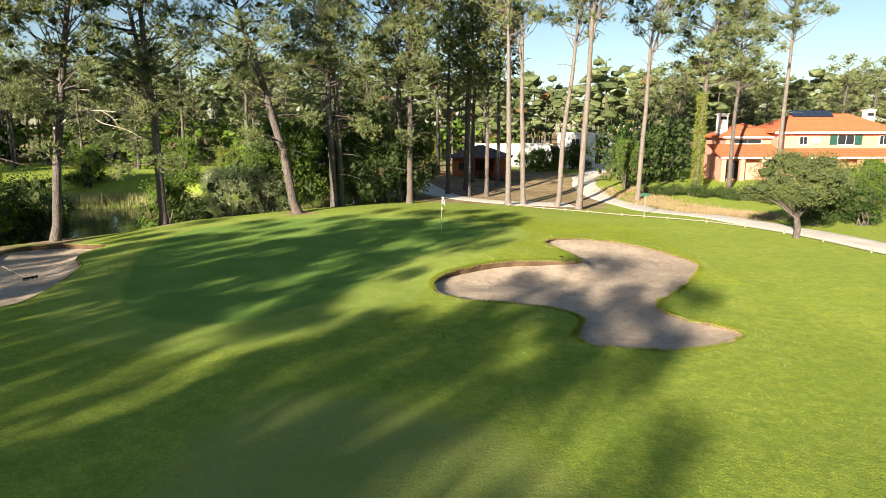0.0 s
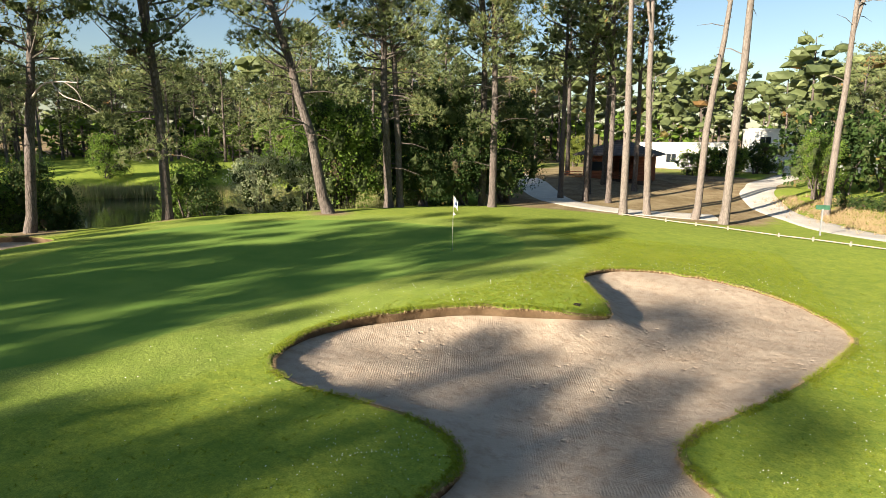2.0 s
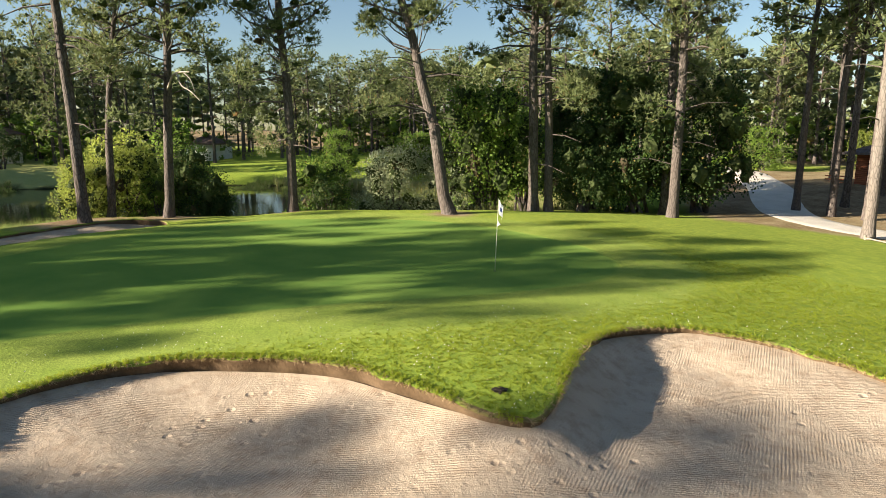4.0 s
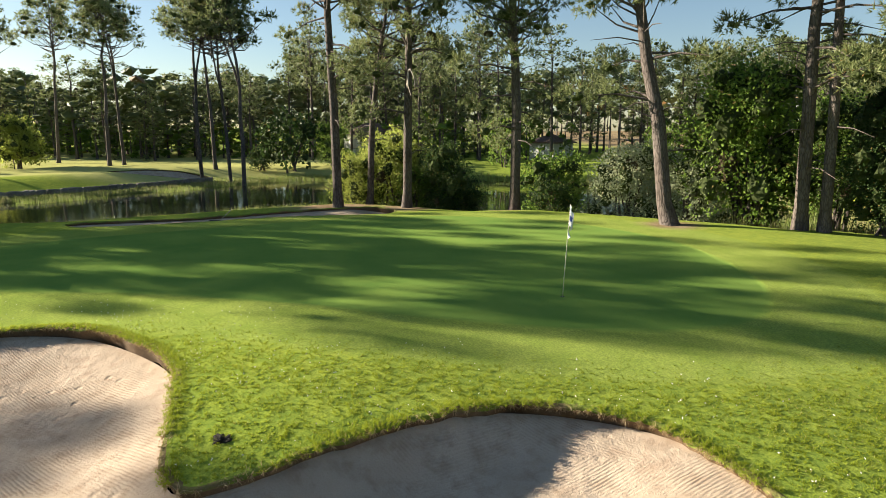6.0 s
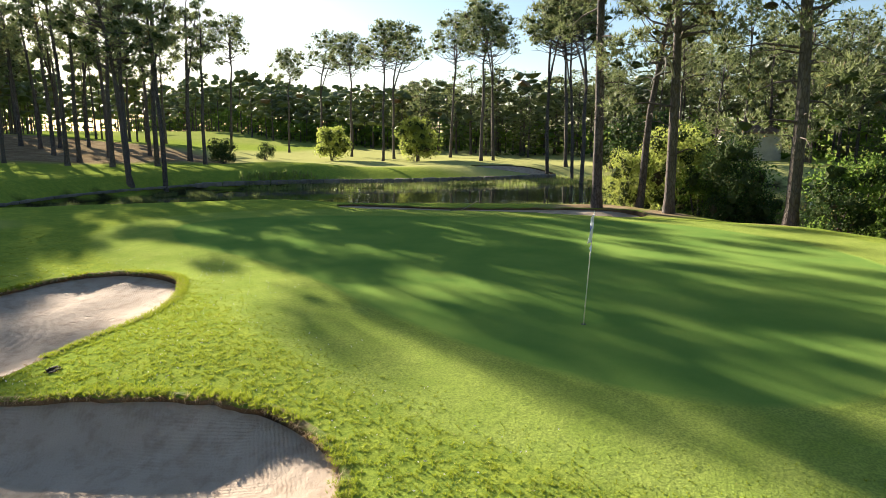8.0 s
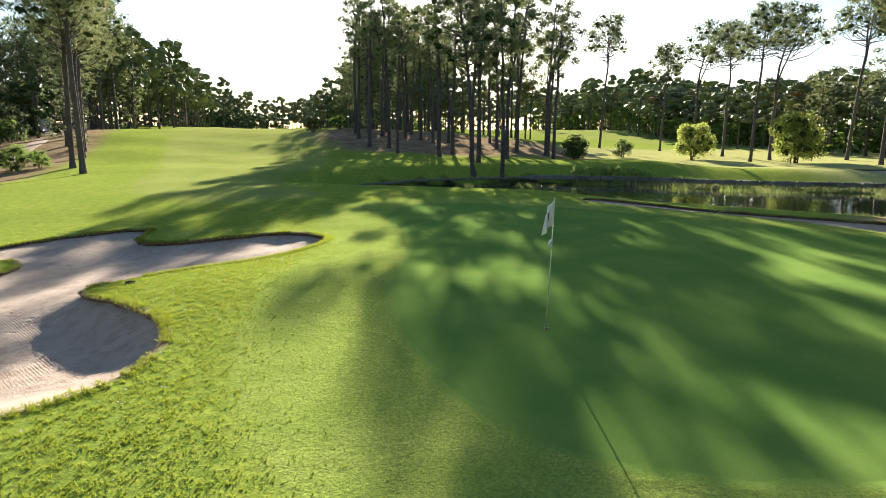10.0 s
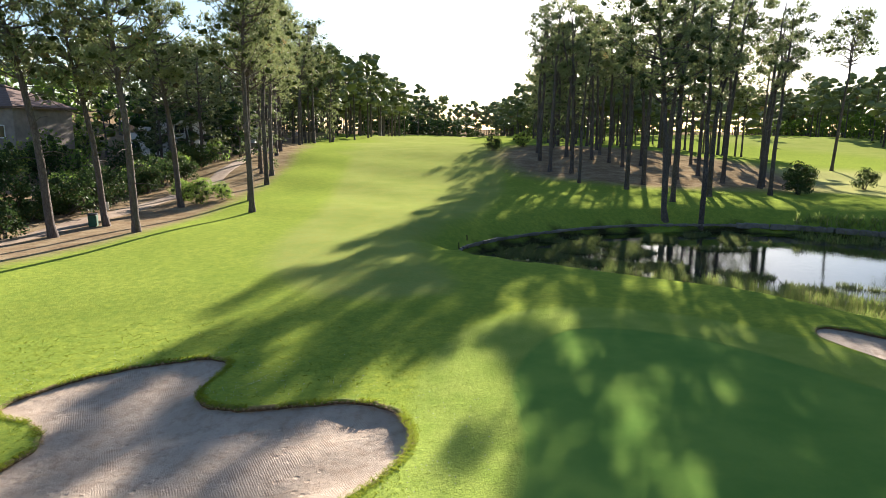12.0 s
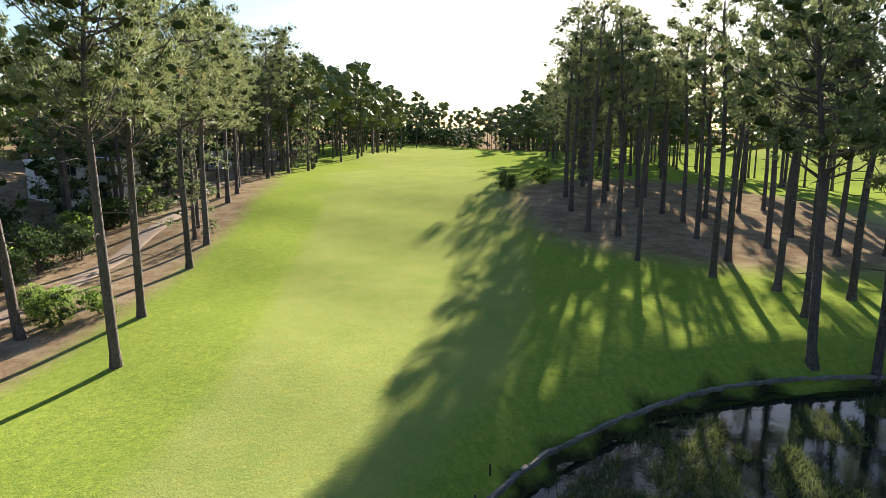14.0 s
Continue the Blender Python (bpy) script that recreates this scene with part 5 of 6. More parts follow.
# a pine trunk wrapped in ivy and a dark companion
ivy = make_pine(PINE_TALL[0], (28.3, 70.5), 0, 1.12, "tall pine with bright ivy climbing its trunk", "pines by the villa")
r = np.random.default_rng(79)
h = r.uniform(0.0, 9.5, 3200)
a = r.uniform(0, 6.28, 3200)
rad = 0.36 + 0.28 * r.uniform(0, 1, 3200) * (1 - h / 16)
lv, lf = leaves(np.column_stack([np.cos(a) * rad, np.sin(a) * rad, h]), 0.18, 80)
part("ivy", mesh_of("ivy", lv, lf, M_LEAF_LIGHT), None, ivy, "bright green ivy leaves")
make_pine(PINE_TALL[3], (32.4, 71.5), 40, 1.0, "tall pine before the villa", "pines by the villa")
make_pine(PINE_SLIM[0], (38.6, 73.0), 140, 1.05, "tall pine before the villa", "pines by the villa")

# ---- buildings ----


def hip_roof(lo, hi, z, rise, over, thick=0.18):
    """A hipped roof over a rectangle, with eaves."""
    bm = bmesh.new()
    x0, y0, x1, y1 = lo[0] - over, lo[1] - over, hi[0] + over, hi[1] + over
    w, d = x1 - x0, y1 - y0
    k = min(w, d) / 2
    ridge = [(x0 + k, (y0 + y1) / 2), (x1 - k, (y0 + y1) / 2)] if w >= d else [((x0 + x1) / 2, y0 + k), ((x0 + x1) / 2, y1 - k)]
    if abs(w - d) < 0.05:
        ridge[1] = (ridge[0][0] + 0.06, ridge[0][1])
    low = [bm.verts.new((x, y, z - thick)) for x, y in ((x0, y0), (x1, y0), (x1, y1), (x0, y1))]
    eav = [bm.verts.new((x, y, z)) for x, y in ((x0, y0), (x1, y0), (x1, y1), (x0, y1))]
    rg = [bm.verts.new((x, y, z + rise)) for x, y in ridge]
    bm.faces.new(low[::-1])
    for i in range(4):
        bm.faces.new((low[i], low[(i + 1) % 4], eav[(i + 1) % 4], eav[i]))
    if w >= d:
        for f in ((eav[0], eav[1], rg[1], rg[0]), (eav[1], eav[2], rg[1]), (eav[2], eav[3], rg[0], rg[1]), (eav[3], eav[0], rg[0])):
            bm.faces.new(f)
    else:
        for f in ((eav[0], eav[1], rg[0]), (eav[1], eav[2], rg[1], rg[0]), (eav[2], eav[3], rg[1]), (eav[3], eav[0], rg[0], rg[1])):
            bm.faces.new(f)
    return bm


def lean_roof(x0, x1, y0, y1, z0, z1, thick=0.16):
    """A single slope from the front edge y0 at z0 up to y1 at z1."""
    bm = bmesh.new()
    pts = [(x0, y0, z0), (x1, y0, z0), (x1, y1, z1), (x0, y1, z1)]
    low = [bm.verts.new((x, y, z - thick)) for x, y, z in pts]
    top = [bm.verts.new(p) for p in pts]
    bm.faces.new(low[::-1]), bm.faces.new(top)
    for i in range(4):
        bm.faces.new((low[i], low[(i + 1) % 4], top[(i + 1) % 4], top[i]))
    return bm


def window(parent, x, z, w, h, y, shutters=True, depth=0.12):
    """A framed window on a wall that faces -y."""
    frame_bm = box((x - w / 2 - 0.07, y - 0.05, z - 0.07), (x + w / 2 + 0.07, y + depth, z + h + 0.07), 0.01)
    win = part("window", frame_bm, M_WHITE, parent, "white framed window")
    part("pane", box((x - w / 2, y - 0.065, z), (x - 0.03, y + 0.0, z + h)), M_GLASS, win)
    part("pane", box((x + 0.03, y - 0.065, z), (x + w / 2, y + 0.0, z + h)), M_GLASS, win)
    part("sill", box((x - w / 2 - 0.15, y - 0.16, z - 0.14), (x + w / 2 + 0.15, y + 0.0, z - 0.071), 0.01), M_WHITE, win)
    if shutters:
        for s in (-1, 1):
            a, b = sorted((x + s * (w / 2 + 0.09), x + s * (w / 2 + 0.09 + w * 0.46)))
            bm = box((a, y - 0.11, z - 0.03), (b, y - 0.051, z + h + 0.03), 0.01)
            for k in range(9):
                zz = z + h * (k + 0.5) / 9
                block(bm, (a + 0.06, y - 0.13, zz - 0.03), (b - 0.06, y - 0.10, zz + 0.01))
            part("shutter", bm, M_SHUTTER, win, "dark green louvred shutter")
    return win


# the villa with orange roofs, built facing -y and turned a little
VZ = ground_at(44.0, 78.0) + 0.1
villa = thing("villa", (44.5, 78.5, VZ), "salmon pink two-storey villa with orange tiled roofs and green shutters", "house", turn=0)
part("wall", box((-10.2, 0, -0.6), (13.0, 9.0, 2.75)), M_PINK, villa, "salmon rendered ground floor")
part("wall", box((-2.6, 1.4, 2.75), (12.2, 9.2, 5.55)), M_PINK, villa, "salmon rendered upper floor")
part("wall", box((-8.4, 3.0, 2.75), (-2.6, 9.2, 5.1)), M_PINK, villa, "salmon rendered upper wing")
roof = part("roof", hip_roof((-2.6, 1.4), (12.2, 9.2), 5.75, 2.3, 0.7), M_TILE, villa, "orange clay tile hip roof")
part("eave", box((-3.35, 0.62, 5.50), (12.95, 0.74, 5.74)), M_WHITE, roof)
wing = part("roof", hip_roof((-8.4, 3.0), (-1.6, 9.2), 5.15, 1.7, 0.6), M_TILE, villa, "orange clay tile wing roof")
part("eave", box((-9.05, 2.32, 4.92), (-2.7, 2.42, 5.14)), M_WHITE, wing)
porch = part("roof", lean_roof(-10.8, 13.2, -1.6, 2.95, 2.75, 4.2), M_TILE, villa, "orange clay tile veranda roof")
part("eave", box((-10.85, -1.72, 2.55), (13.25, -1.61, 2.74)), M_WHITE, porch)
for x in (-10.3, -8.0, -5.4, -2.6, 0.4, 3.4, 6.4, 9.4, 12.6):
    part("porch_column", box((x - 0.28, -1.35, -0.6), (x + 0.28, -0.85, 2.57), 0.03), M_PINK, villa)
for x in (-8.9, -4.0, 1.8, 7.8):
    door = part("door", box((x - 0.95, -0.06, 0.0), (x + 0.95, 0.05, 2.2), 0.01), M_DARKWOOD, villa, "dark glazed veranda door")
    part("pane", box((x - 0.85, -0.075, 0.15), (x - 0.06, -0.02, 2.1)), M_GLASS, door)
    part("pane", box((x + 0.06, -0.075, 0.15), (x + 0.85, -0.02, 2.1)), M_GLASS, door)
window(villa, 5.9, 4.15, 2.0, 1.15, 1.4)
window(villa, 0.6, 4.2, 0.9, 0.9, 1.4, False)
window(villa, 10.6, 4.15, 0.9, 1.1, 1.4, False)
window(villa, -5.6, 4.25, 3.4, 0.5, 3.0, False)
part("air_unit", box((1.6, 1.0, 4.3), (2.5, 1.38, 4.95), 0.03), M_WHITE, villa, "white outdoor air unit on the wall")
for x, y, z0, w, top in ((-8.0, 5.4, 5.0, 1.1, 7.9), (11.4, 6.0, 6.0, 1.1, 8.4)):
    ch = part("chimney", box((x - w / 2, y - 0.5, z0), (x + w / 2, y + 0.5, top), 0.02), M_WHITE, villa, "white rendered chimney")
    part("cap", box((x - w / 2 - 0.12, y - 0.62, top), (x + w / 2 + 0.12, y + 0.62, top + 0.16), 0.02), M_WHITE, ch)
    part("vent", box((x - w / 2 + 0.15, y - 0.53, top - 0.65), (x + w / 2 - 0.15, y - 0.49, top - 0.25)), M_BLACK, ch)
for i in range(5):
    bm = box((-0.5, -0.72, 0.0), (0.5, 0.72, 0.07), 0.01)
    bmesh.ops.transform(bm, matrix=pose(1.0 + i * 1.06, 4.75, 8.02, 30, 0, 0), verts=bm.verts)
    part("solar_panel", bm, M_PANEL, villa, "dark blue solar panel on the ridge")
part("garden_wall", box((14.0, -22.0, -0.4), (14.3, 2.0, 1.1)), M_CREAM, villa)

# the wooden starter hut
HZ = ground_at(7.0, 80.0)
hut = thing("wooden_hut", (4.6, 78.4, HZ), "red-brown plank hut with a dark hipped roof and veranda", "hut", turn=-8)
part("wall", box((-3.2, -2.2, -0.4), (-0.6, 2.6, 2.5)), M_PLANK, hut)
part("wall", box((-0.6, 0.0, -0.4), (3.1, 2.6, 2.5)), M_PLANK, hut)
part("wall", box((1.9, -2.2, -0.4), (3.1, 0.0, 2.5)), M_PLANK, hut)
part("roof", hip_roof((-3.3, -2.4), (3.2, 2.7), 2.62, 1.25, 0.75, 0.12), M_SLATE, hut, "dark shingle hip roof")
part("roof_vent", box((-0.5, -0.4, 3.55), (0.5, 0.5, 4.0), 0.05), M_SLATE, hut)
part("floor", box((-3.3, -2.5, -0.3), (3.2, 0.0, 0.12)), M_DARKWOOD, hut)
part("door", box((-0.1, -0.06, 0.12), (0.9, 0.02, 2.15), 0.01), M_DARKWOOD, hut)
part("window", box((-2.4, -2.24, 1.0), (-1.3, -2.19, 1.9), 0.01), M_GLASS, hut)
for x in (-0.55, 0.7, 1.85):
    part("post", box((x - 0.07, -2.35, 0.0), (x + 0.07, -2.21, 2.5), 0.01), M_PLANK, hut)
for z in (0.35, 0.6, 0.85):
    part("rail", box((-0.5, -2.32, z - 0.05), (1.9, -2.25, z + 0.05), 0.01), M_PLANK, hut)
    part("rail", box((-5.2, -2.32, z - 0.05), (-3.3, -2.25, z + 0.05), 0.01), M_PLANK, hut)


def white_house(at, w, d, h, label, roofless=True, wall=None, turn=0, tile=None):
    x, y = at
    house = thing("house", (x, y, ground_at(x, y)), label, "house", turn=turn)
    body = part("wall", box((-w / 2, 0, -0.6), (w / 2, d, h)), wall or M_WHITE, house)
    if roofless:
        part("parapet", box((-w / 2 - 0.12, -0.12, h), (w / 2 + 0.12, d + 0.12, h + 0.25), 0.02), M_WHITE, house)
    else:
        part("roof", hip_roof((-w / 2, 0), (w / 2, d), h + 0.15, min(w, d) * 0.28, 0.5), tile or M_TILE_BROWN, house)
    n = max(2, int(w / 3.2))
    for i in range(n):
        xx = -w / 2 + w * (i + 0.5) / n
        for z in ([0.9] if h < 4.5 else [0.9, 3.6]):
            window(house, xx, z, 1.3, 1.2, 0.0, False)
    return house


white_house((12.0, 108.0), 13.0, 6.0, 3.4, "low white flat-roofed building beyond the yard")
white_house((24.0, 106.0), 8.0, 6.0, 5.6, "white flat-roofed two-storey building beyond the trees")
white_house((31.0, 104.0), 8.0, 5.0, 4.2, "white flat-roofed annex beyond the trees")
white_house((-97.0, 40.0), 8.0, 6.0, 4.0, "pale house seen through the far trees", False, M_CREAM, -80)
white_house((-88.0, 68.0), 5.0, 5.0, 2.6, "white house seen through the far trees", False, M_WHITE, -60)
white_house((38.0, -42.0), 15.0, 9.0, 4.0, "taupe house with a brown tiled roof behind the pines", False, M_TAUPE, 160)
white_house((22.0, -66.0), 10.0, 7.0, 5.2, "white villa half hidden behind the pines", True, M_WHITE, 170)
white_house((16.0, -120.0), 10.0, 7.0, 3.4, "low white house at the wood's edge", True, M_WHITE, 170)

# ---- the flag and the small things of the course ----
FX, FY = -0.08, 35.78
flag = thing("golf_flag", (FX, FY, ground_at(FX, FY)), "white golf flag hanging limp on a thin cream flagstick", "golf flag")
flag.matrix_basis = pose(FX, FY, ground_at(FX, FY), -3.0, 0, 0)
part("flagstick", tube([(0, 0, -0.1), (0, 0, 1.1), (0.01, 0, 2.16)], [0.011, 0.010, 0.009], 8), M_STICK, flag, shade=True)
nu, nv = 15, 13
verts = []
for i in range(nu):
    for j in range(nv):
        u, v = i / (nu - 1), j / (nv - 1)
        fold = 0.035 * math.sin(u * 9.0 + v * 1.5) * (0.3 + u)
        verts.append((0.012 + 0.17 * u ** 0.9 + 0.01 * v, fold, 2.13 - 0.40 * v - 0.22 * u ** 1.3 * (1 - 0.25 * v)))
quads = [(i * nv + j, (i + 1) * nv + j, (i + 1) * nv + j + 1, i * nv + j + 1) for i in range(nu - 1) for j in range(nv - 1)]
index = [1 if 5 <= q // (nv - 1) <= 9 and 4 <= q % (nv - 1) <= 7 else 0 for q in range(len(quads))]
cloth = part("cloth", mesh_of("cloth", np.array(verts), np.array(quads), [M_FLAG, M_BLUE], index, True), None, flag, "white cloth with a small blue emblem")
cloth.modifiers.new("thick", "SOLIDIFY").thickness = 0.004
verts = [(0.01, 0, 1.52), (0.01, 0.0, 1.36), (0.10, 0.02, 1.40), (0.055, -0.02, 1.47)]
tag = part("marker", mesh_of("marker", np.array(verts), np.array([(0, 1, 2, 3)]), M_FLAG), None, flag, "small white marker on the stick")
tag.modifiers.new("thick", "SOLIDIFY").thickness = 0.012
# no hollow: a black disc on the turf stands for the hole's shade
cup = thing("golf_hole", (FX, FY, ground_at(FX, FY) + 0.004), "golf hole round the flagstick, its shade a flat black disc", "golf hole")
bm = bmesh.new()
bmesh.ops.create_circle(bm, cap_ends=True, radius=0.054, segments=20)
part("cup", bm, M_BLACK, cup)

tuft = thing("turf_divot", (5.58, 28.95, ground_at(5.58, 28.95)), "dark lump of turned soil on the grass tongue", "divot")
bm = bmesh.new()
bmesh.ops.create_icosphere(bm, subdivisions=4, radius=0.085)
for v in bm.verts:
    v.co = Vector((v.co.x * 1.2, v.co.y, v.co.z * 0.5)) * (1 + 0.9 * noise.noise(v.co * 17) + 0.5 * noise.noise(v.co * 60))
part("soil", bm, M_SOIL, tuft)

rake = thing("bunker_rake", (-17.9, 26.0, ground_at(-17.9, 26.0) - 0.12), "wooden bunker rake lying at the sand's edge", "rake", turn=-20)
part("handle", tube([(-1.05, 0.0, 0.42), (0.0, 0.0, 0.10), (0.55, 0.0, 0.05)], [0.017, 0.017, 0.017], 7), M_RAIL, rake)
bm = box((0.53, -0.33, 0.02), (0.59, 0.33, 0.09), 0.008)
for k in range(12):
    block(bm, (0.545, -0.31 + k * 0.055, -0.05), (0.575, -0.295 + k * 0.055, 0.03))
part("head", bm, M_BLACK, rake)

litter_bin = thing("litter_bin", (16.9, -14.2, ground_at(16.9, -14.2)), "green plastic litter bin beside the track", "bin")
part("body", box((-0.28, -0.28, 0.0), (0.28, 0.28, 0.85), 0.04), M_BIN, litter_bin)
part("lid", box((-0.31, -0.31, 0.86), (0.31, 0.31, 0.96), 0.03), M_BLACK, litter_bin)
sign = thing("tee_sign", (16.4, -15.6, ground_at(16.4, -15.6)), "pale sign board on a post beside the bin", "sign")
part("post", box((-0.04, -0.04, -0.2), (0.04, 0.04, 1.0)), M_DARKWOOD, sign)
part("board", box((-0.3, -0.03, 1.0), (0.3, 0.03, 1.65), 0.01), M_CREAM, sign)
sign2 = thing("path_sign", (16.6, 51.6, ground_at(16.6, 51.6)), "small green sign plate on a thin post", "sign")
part("post", box((-0.04, -0.04, -0.2), (0.04, 0.04, 1.5)), M_METAL, sign2)
part("board", box((-0.35, -0.03, 1.45), (0.35, 0.03, 1.7), 0.01), M_BIN, sign2)

for x, y in ((-12.5, 6.4), (-8.9, -4.0), (-10.4, 2.8), (-9.8, -5.2), (-16.6, 12.6)):
    stake = thing("pond_stake", (x, y, ground_at(x, y)), "short dark wooden stake on the pond's edge", "stake", "stakes round the pond")
    part("post", tube([(0, 0, -0.3), (0.01, 0, 0.4), (0.01, 0, 0.44)], [0.045, 0.04, 0.03], 7), M_DARKWOOD, stake)
# low wooden rail along the path
RAIL = open_curve([(5.8, 55.4), (8.5, 53.3), (11.8, 51.0), (14.1, 49.2), (16.8, 46.7), (19.0, 44.9), (20.7, 42.6), (21.9, 39.9), (22.7, 37.0), (23.3, 33.6), (24.6, 28.0)], 1.75)
fence = thing("low_fence", (0, 0, 0), "low weathered wooden rail fence beside the gravel path", "fence")
rail_z = height(RAIL[:, 0], RAIL[:, 1])
post_mesh = None
for (x, y), z in zip(RAIL, rail_z):
    if post_mesh is None:
        p = part("post", tube([(0, 0, -0.3), (0, 0, 0.2), (0, 0, 0.23)], [0.055, 0.055, 0.04], 8), M_RAIL, fence)
        post_mesh = p.data
    else:
        p = part("post", post_mesh, None, fence)
    p.location = (x, y, z)
for a, b, za, zb in zip(RAIL[:-1], RAIL[1:], rail_z[:-1], rail_z[1:]):
    part("rail", tube([(a[0], a[1], za + 0.10), (b[0], b[1], zb + 0.10)], [0.034, 0.034], 7), M_RAIL, fence)

# ---- stones along the pond's edge ----
wall = tagged(new("pond_wall", None), "low rough stone edging along the pond's far bank", "stone wall", kind="structure")
line = np.concatenate([POND[np.argmin(np.hypot(POND[:, 0] + 64.5, POND[:, 1] - 19)):], POND[:2]])
steps = np.concatenate([[0], np.cumsum(np.linalg.norm(np.diff(line, axis=0), axis=1))])
r = np.random.default_rng(44)
stone_meshes = []
for k in range(6):
    bm = bmesh.new()
    bmesh.ops.create_cube(bm, size=1.0)
    bmesh.ops.bevel(bm, geom=list(bm.edges), offset=0.16, segments=1, affect="EDGES")
    for v in bm.verts:
        v.co += Vector(r.uniform(-0.07, 0.07, 3))
    stone_meshes.append(part("stone", bm, M_STONE, wall))
s, count = 0.0, 0
proto = list(stone_meshes)
while s < steps[-1] and count < 280:
    w = r.uniform(0.4, 0.75)
    x, y = np.interp(s + w / 2, steps, line[:, 0]), np.interp(s + w / 2, steps, line[:, 1])
    x2, y2 = np.interp(s + w, steps, line[:, 0]), np.interp(s + w, steps, line[:, 1])
    a = math.degrees(math.atan2(y2 - y, x2 - x))
    ob = proto[count] if count < 6 else part("stone", proto[count % 6].data, None, wall)
    ob.matrix_basis = pose(x + r.uniform(-0.06, 0.06), y + r.uniform(-0.06, 0.06), WATER_Z + (0.58 if x > -35 else 0.55), r.uniform(-6, 6), r.uniform(-6, 6), a + r.uniform(-8, 8)) @ Matrix.Diagonal((w * 1.08, r.uniform(0.15, 0.25), r.uniform(0.18, 0.26), 1) if x > -35 else (w * 1.08, r.uniform(0.32, 0.45), r.uniform(0.42, 0.52), 1))
    count += 1
    s += w

# ---- reeds, dry grass, mown grass and daisies ----


def stuff(name, centres, length, width, count, spread, up, seed, material, label, category):
    v, f = blades(centres, length, width, count, spread, up, seed)
    return tagged(new(name, mesh_of(name, v, f, material)), label, category, kind="stuff")


def in_band(count, poly, lo, hi, box2, seed, test=lambda x, y: np.full(np.shape(x), True)):
    r = np.random.default_rng(seed)
    x, y = r.uniform(box2[0], box2[1], count), r.uniform(box2[2], box2[3], count)
    d = signed(x, y, poly)
    k = (d > lo) & (d < hi) & test(x, y)
    return x[k], y[k]


def patchy(x, y, f=0.35, cut=0.0):
    return np.sin(x * f * 2.1 + 1.7 * np.sin(y * f)) * np.sin(y * f * 1.7 + 1.3 * np.sin(x * f * 1.3 + 2)) > cut


x, y = in_band(120000, POND, -4.5, 1.0, (-40, -6, -8, 40), 61, lambda x, y: patchy(x, y, 0.5, -0.25) & (y > 3.0))
z = np.maximum(height(x, y), WATER_Z - 0.3)
stuff("reeds", np.column_stack([x, y, z]), 1.05, 0.04, 4, 0.26, (0, 0, 1), 62, M_REED, "tall green reeds at the pond's edge", "reeds")
x, y = in_band(90000, POND, -5.0, 1.6, (-75, -10, -12, 72), 63, lambda x, y: (patchy(x, y, 0.22, 0.15) | (signed(x, y, POND) > -2.6) & (x < -44) & (y < 32)) & ((x < -38) | (y > 40)))
z = np.maximum(height(x, y), WATER_Z - 0.3)
stuff("reeds_far", np.column_stack([x, y, z]), 0.7, 0.06, 4, 0.35, (0, 0, 1), 64, M_REED, "yellowish reeds along the pond's far side", "reeds")
x, y = in_band(56000, POND, -9.0, -0.5, (-34, -8, -9, 22), 65, lambda x, y: patchy(x, y, 0.42, 0.1) | ((x > -21) & patchy(x, y, 0.6, 0.12)))
stuff("water_weeds", np.column_stack([x, y, np.full(len(x), WATER_Z - 0.05)]), 0.42, 0.04, 4, 0.7, (0, 0, 0.7), 66, M_WEED, "low green water weeds in the shallow pond", "water weeds")
x, y = in_band(9000, POND, -3.2, 1.0, (-60, -26, 61, 72), 81)
stuff("reeds_pale", np.column_stack([x, y, np.full(len(x), WATER_Z - 0.1)]), 1.35, 0.07, 4, 0.16, (0, 0, 1), 82, M_REED_PALE, "tall pale yellow reeds on the pond's north shore", "reeds")
x, y = in_band(9000, POND, -2.4, 1.2, (-72, -42, -4, 26), 83)
stuff("reeds_bank", np.column_stack([x, y, np.full(len(x), WATER_Z - 0.1)]), 0.6, 0.06, 4, 0.3, (0, 0, 1), 84, M_REED_PALE, "low yellow-green reeds below the far bank's wall", "reeds")
r = np.random.default_rng(67)
k = r.integers(0, len(PATH_LINE), 26000)
off = r.uniform(1.4, 6.5, 26000)
t = np.gradient(PATH_LINE, axis=0)
t /= np.linalg.norm(t, axis=1)[:, None]
p = PATH_LINE[k] + np.stack([t[k, 1], -t[k, 0]], 1) * off[:, None] + r.normal(size=(26000, 2)) * 0.8
p = p[(p[:, 1] > 46) & (p[:, 1] < 72) & patchy(p[:, 0], p[:, 1], 0.6, -0.45)]
stuff("dry_grass", np.column_stack([p, height(p[:, 0], p[:, 1])]), 0.36, 0.026, 4, 0.7, (0, 0, 1), 68, M_DRY, "dry straw-coloured grass beside the path", "dry grass")

x, y = in_band(26000, POND, -0.6, 2.6, (-34, -12, 6, 33), 85, lambda x, y: patchy(x, y, 0.5, -0.3))
stuff("bank_grass", np.column_stack([x, y, np.maximum(height(x, y), WATER_Z - 0.2)]), 0.42, 0.035, 4, 0.35, (0, 0, 1), 86, M_REED, "long bright grass and reeds on the pond's near bank", "reeds")
x, y = in_band(14000, POND, -1.5, 3.0, (-24, -7, 48, 66), 87)
stuff("bank_reeds", np.column_stack([x, y, np.maximum(height(x, y), WATER_Z - 0.2)]), 0.8, 0.05, 4, 0.25, (0, 0, 1), 88, M_REED_PALE, "pale yellow-green reeds on the bank behind the green", "reeds")

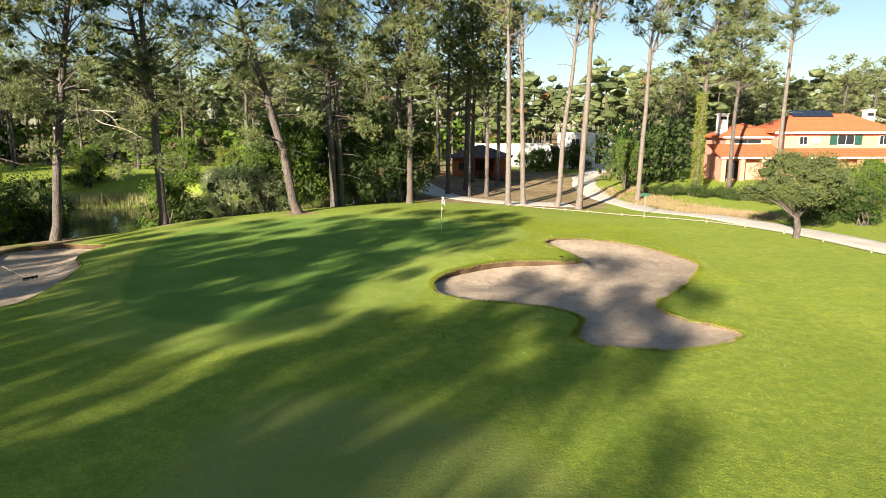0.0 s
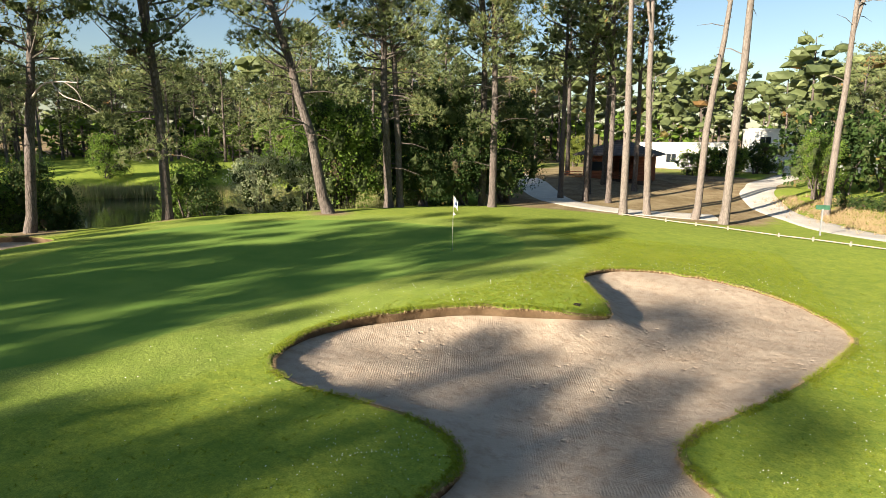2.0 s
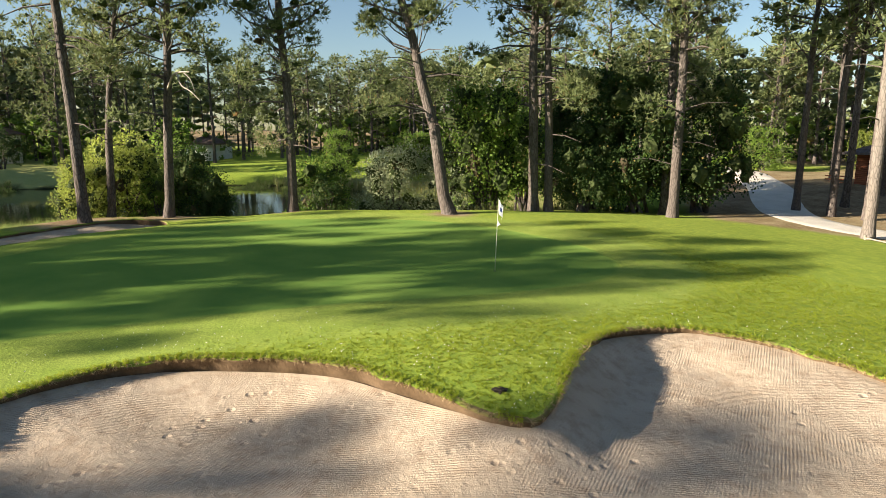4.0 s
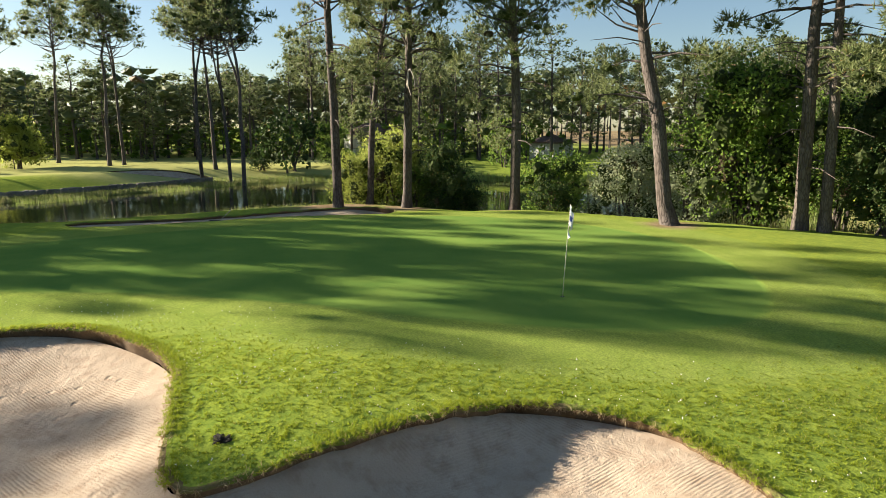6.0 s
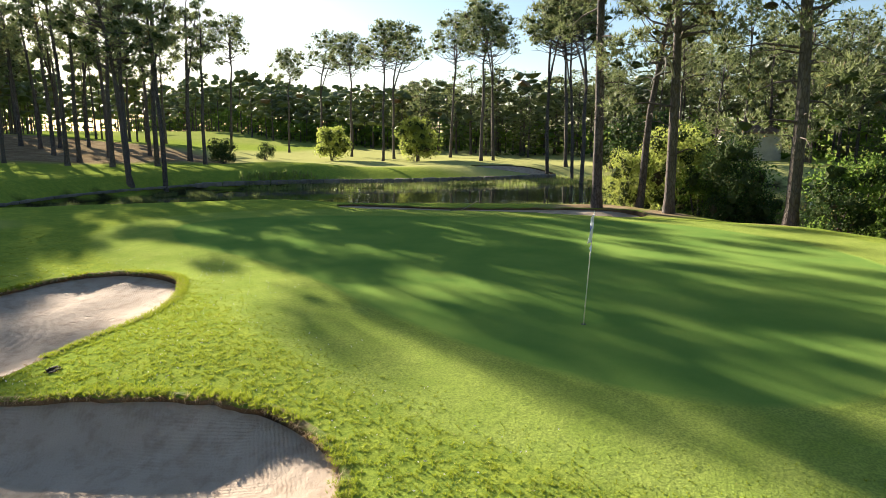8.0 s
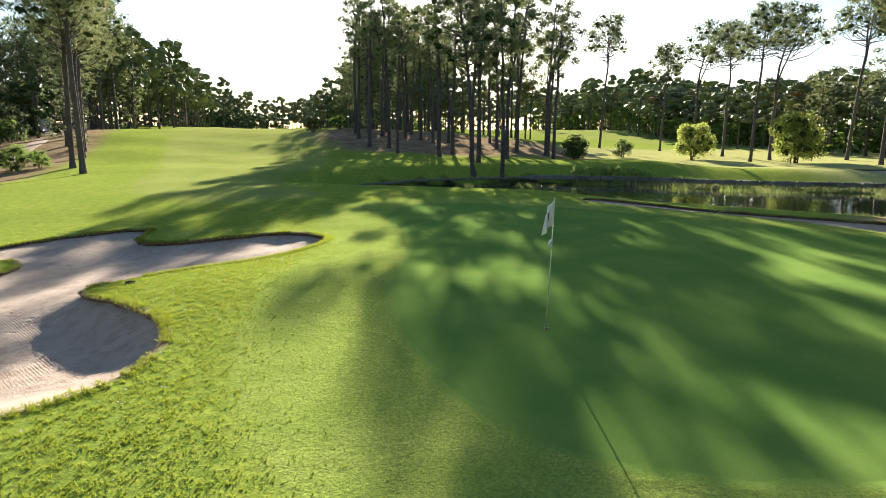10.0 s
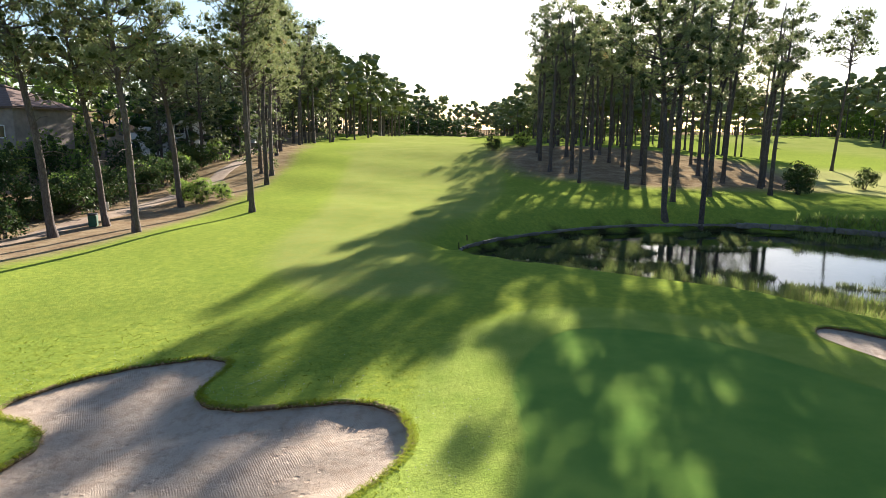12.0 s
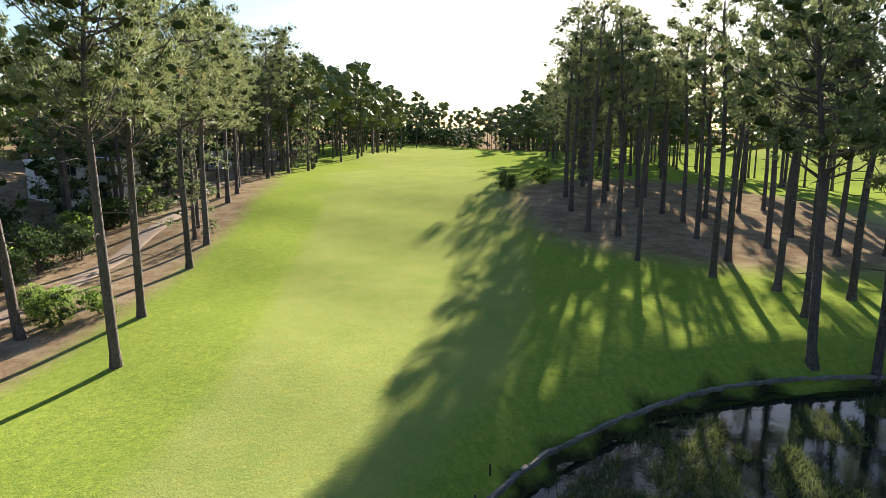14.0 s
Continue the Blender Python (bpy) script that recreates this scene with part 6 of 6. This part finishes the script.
# grass standing round the sand and on the apron
r = np.random.default_rng(71)
x, y = r.uniform(-7, 17, 12000), r.uniform(13, 46, 12000)
x, y = np.concatenate([x, r.uniform(-1, 13, 28000)]), np.concatenate([y, r.uniform(26, 43, 28000)])
x, y = (np.repeat(q, 4) + r.normal(size=4 * len(q)) * 0.028 for q in (x, y))
dg, db = signed(x, y, GREEN), signed(x, y, BUNKER)
k = (dg > 2.7 + 0.55 * r.normal(size=len(x))) & (db > 0.05) & (np.hypot(x - 7, y - 29) < 16 + r.normal(size=len(x)) * 2)
x, y = x[k], y[k]
stuff("grass_tufts", np.column_stack([x, y, height(x, y)]), 0.036, 0.010, 4, 0.7, (0, 0, 0.75), 72, M_GRASS, "lush tufted rough grass standing round the bunker", "grass")
k = r.integers(0, len(BUNKER), 17000)
p = BUNKER[k] + RIM_OUT[k] * r.uniform(-0.08, 0.14, (17000, 1)) + r.normal(size=(17000, 2)) * 0.04
p = p[patchy(p[:, 0], p[:, 1], 1.3, -0.35)]
stuff("rim_grass", np.column_stack([p, height(p[:, 0], p[:, 1]) + 0.01]), 0.06, 0.007, 4, 0.6, (0, 0, 0.7), 73, M_GRASS, "longer ragged grass along the bunker's rim", "grass")
k = r.integers(0, len(BUNKER), 7000)
p = BUNKER[k] - RIM_OUT[k] * r.uniform(-0.03, 0.06, (7000, 1)) + r.normal(size=(7000, 2)) * 0.025
stuff("hanging_grass", np.column_stack([p, height(p[:, 0], p[:, 1]) - 0.01]), 0.09, 0.009, 4, 0.55, (0, 0, -0.55), 75, M_DRY, "dry grass and roots hanging over the bunker's rim", "grass")
k = r.integers(0, len(BUNKER), 1500)
p = BUNKER[k] + RIM_OUT[k] * np.abs(r.normal(size=(1500, 1))) * 1.5 + RIM_OUT[k] * 0.12
p = p[(signed(p[:, 0], p[:, 1], GREEN) > 0.6) & (signed(p[:, 0], p[:, 1], BUNKER) > 0.1) & patchy(p[:, 0], p[:, 1], 0.9, -0.1)]
stuff("daisies", np.column_stack([p, height(p[:, 0], p[:, 1]) + 0.035]), 0.017, 0.016, 4, 1.0, (0, 0, 0.3), 74, M_DAISY, "small white daisies in the grass", "daisies")
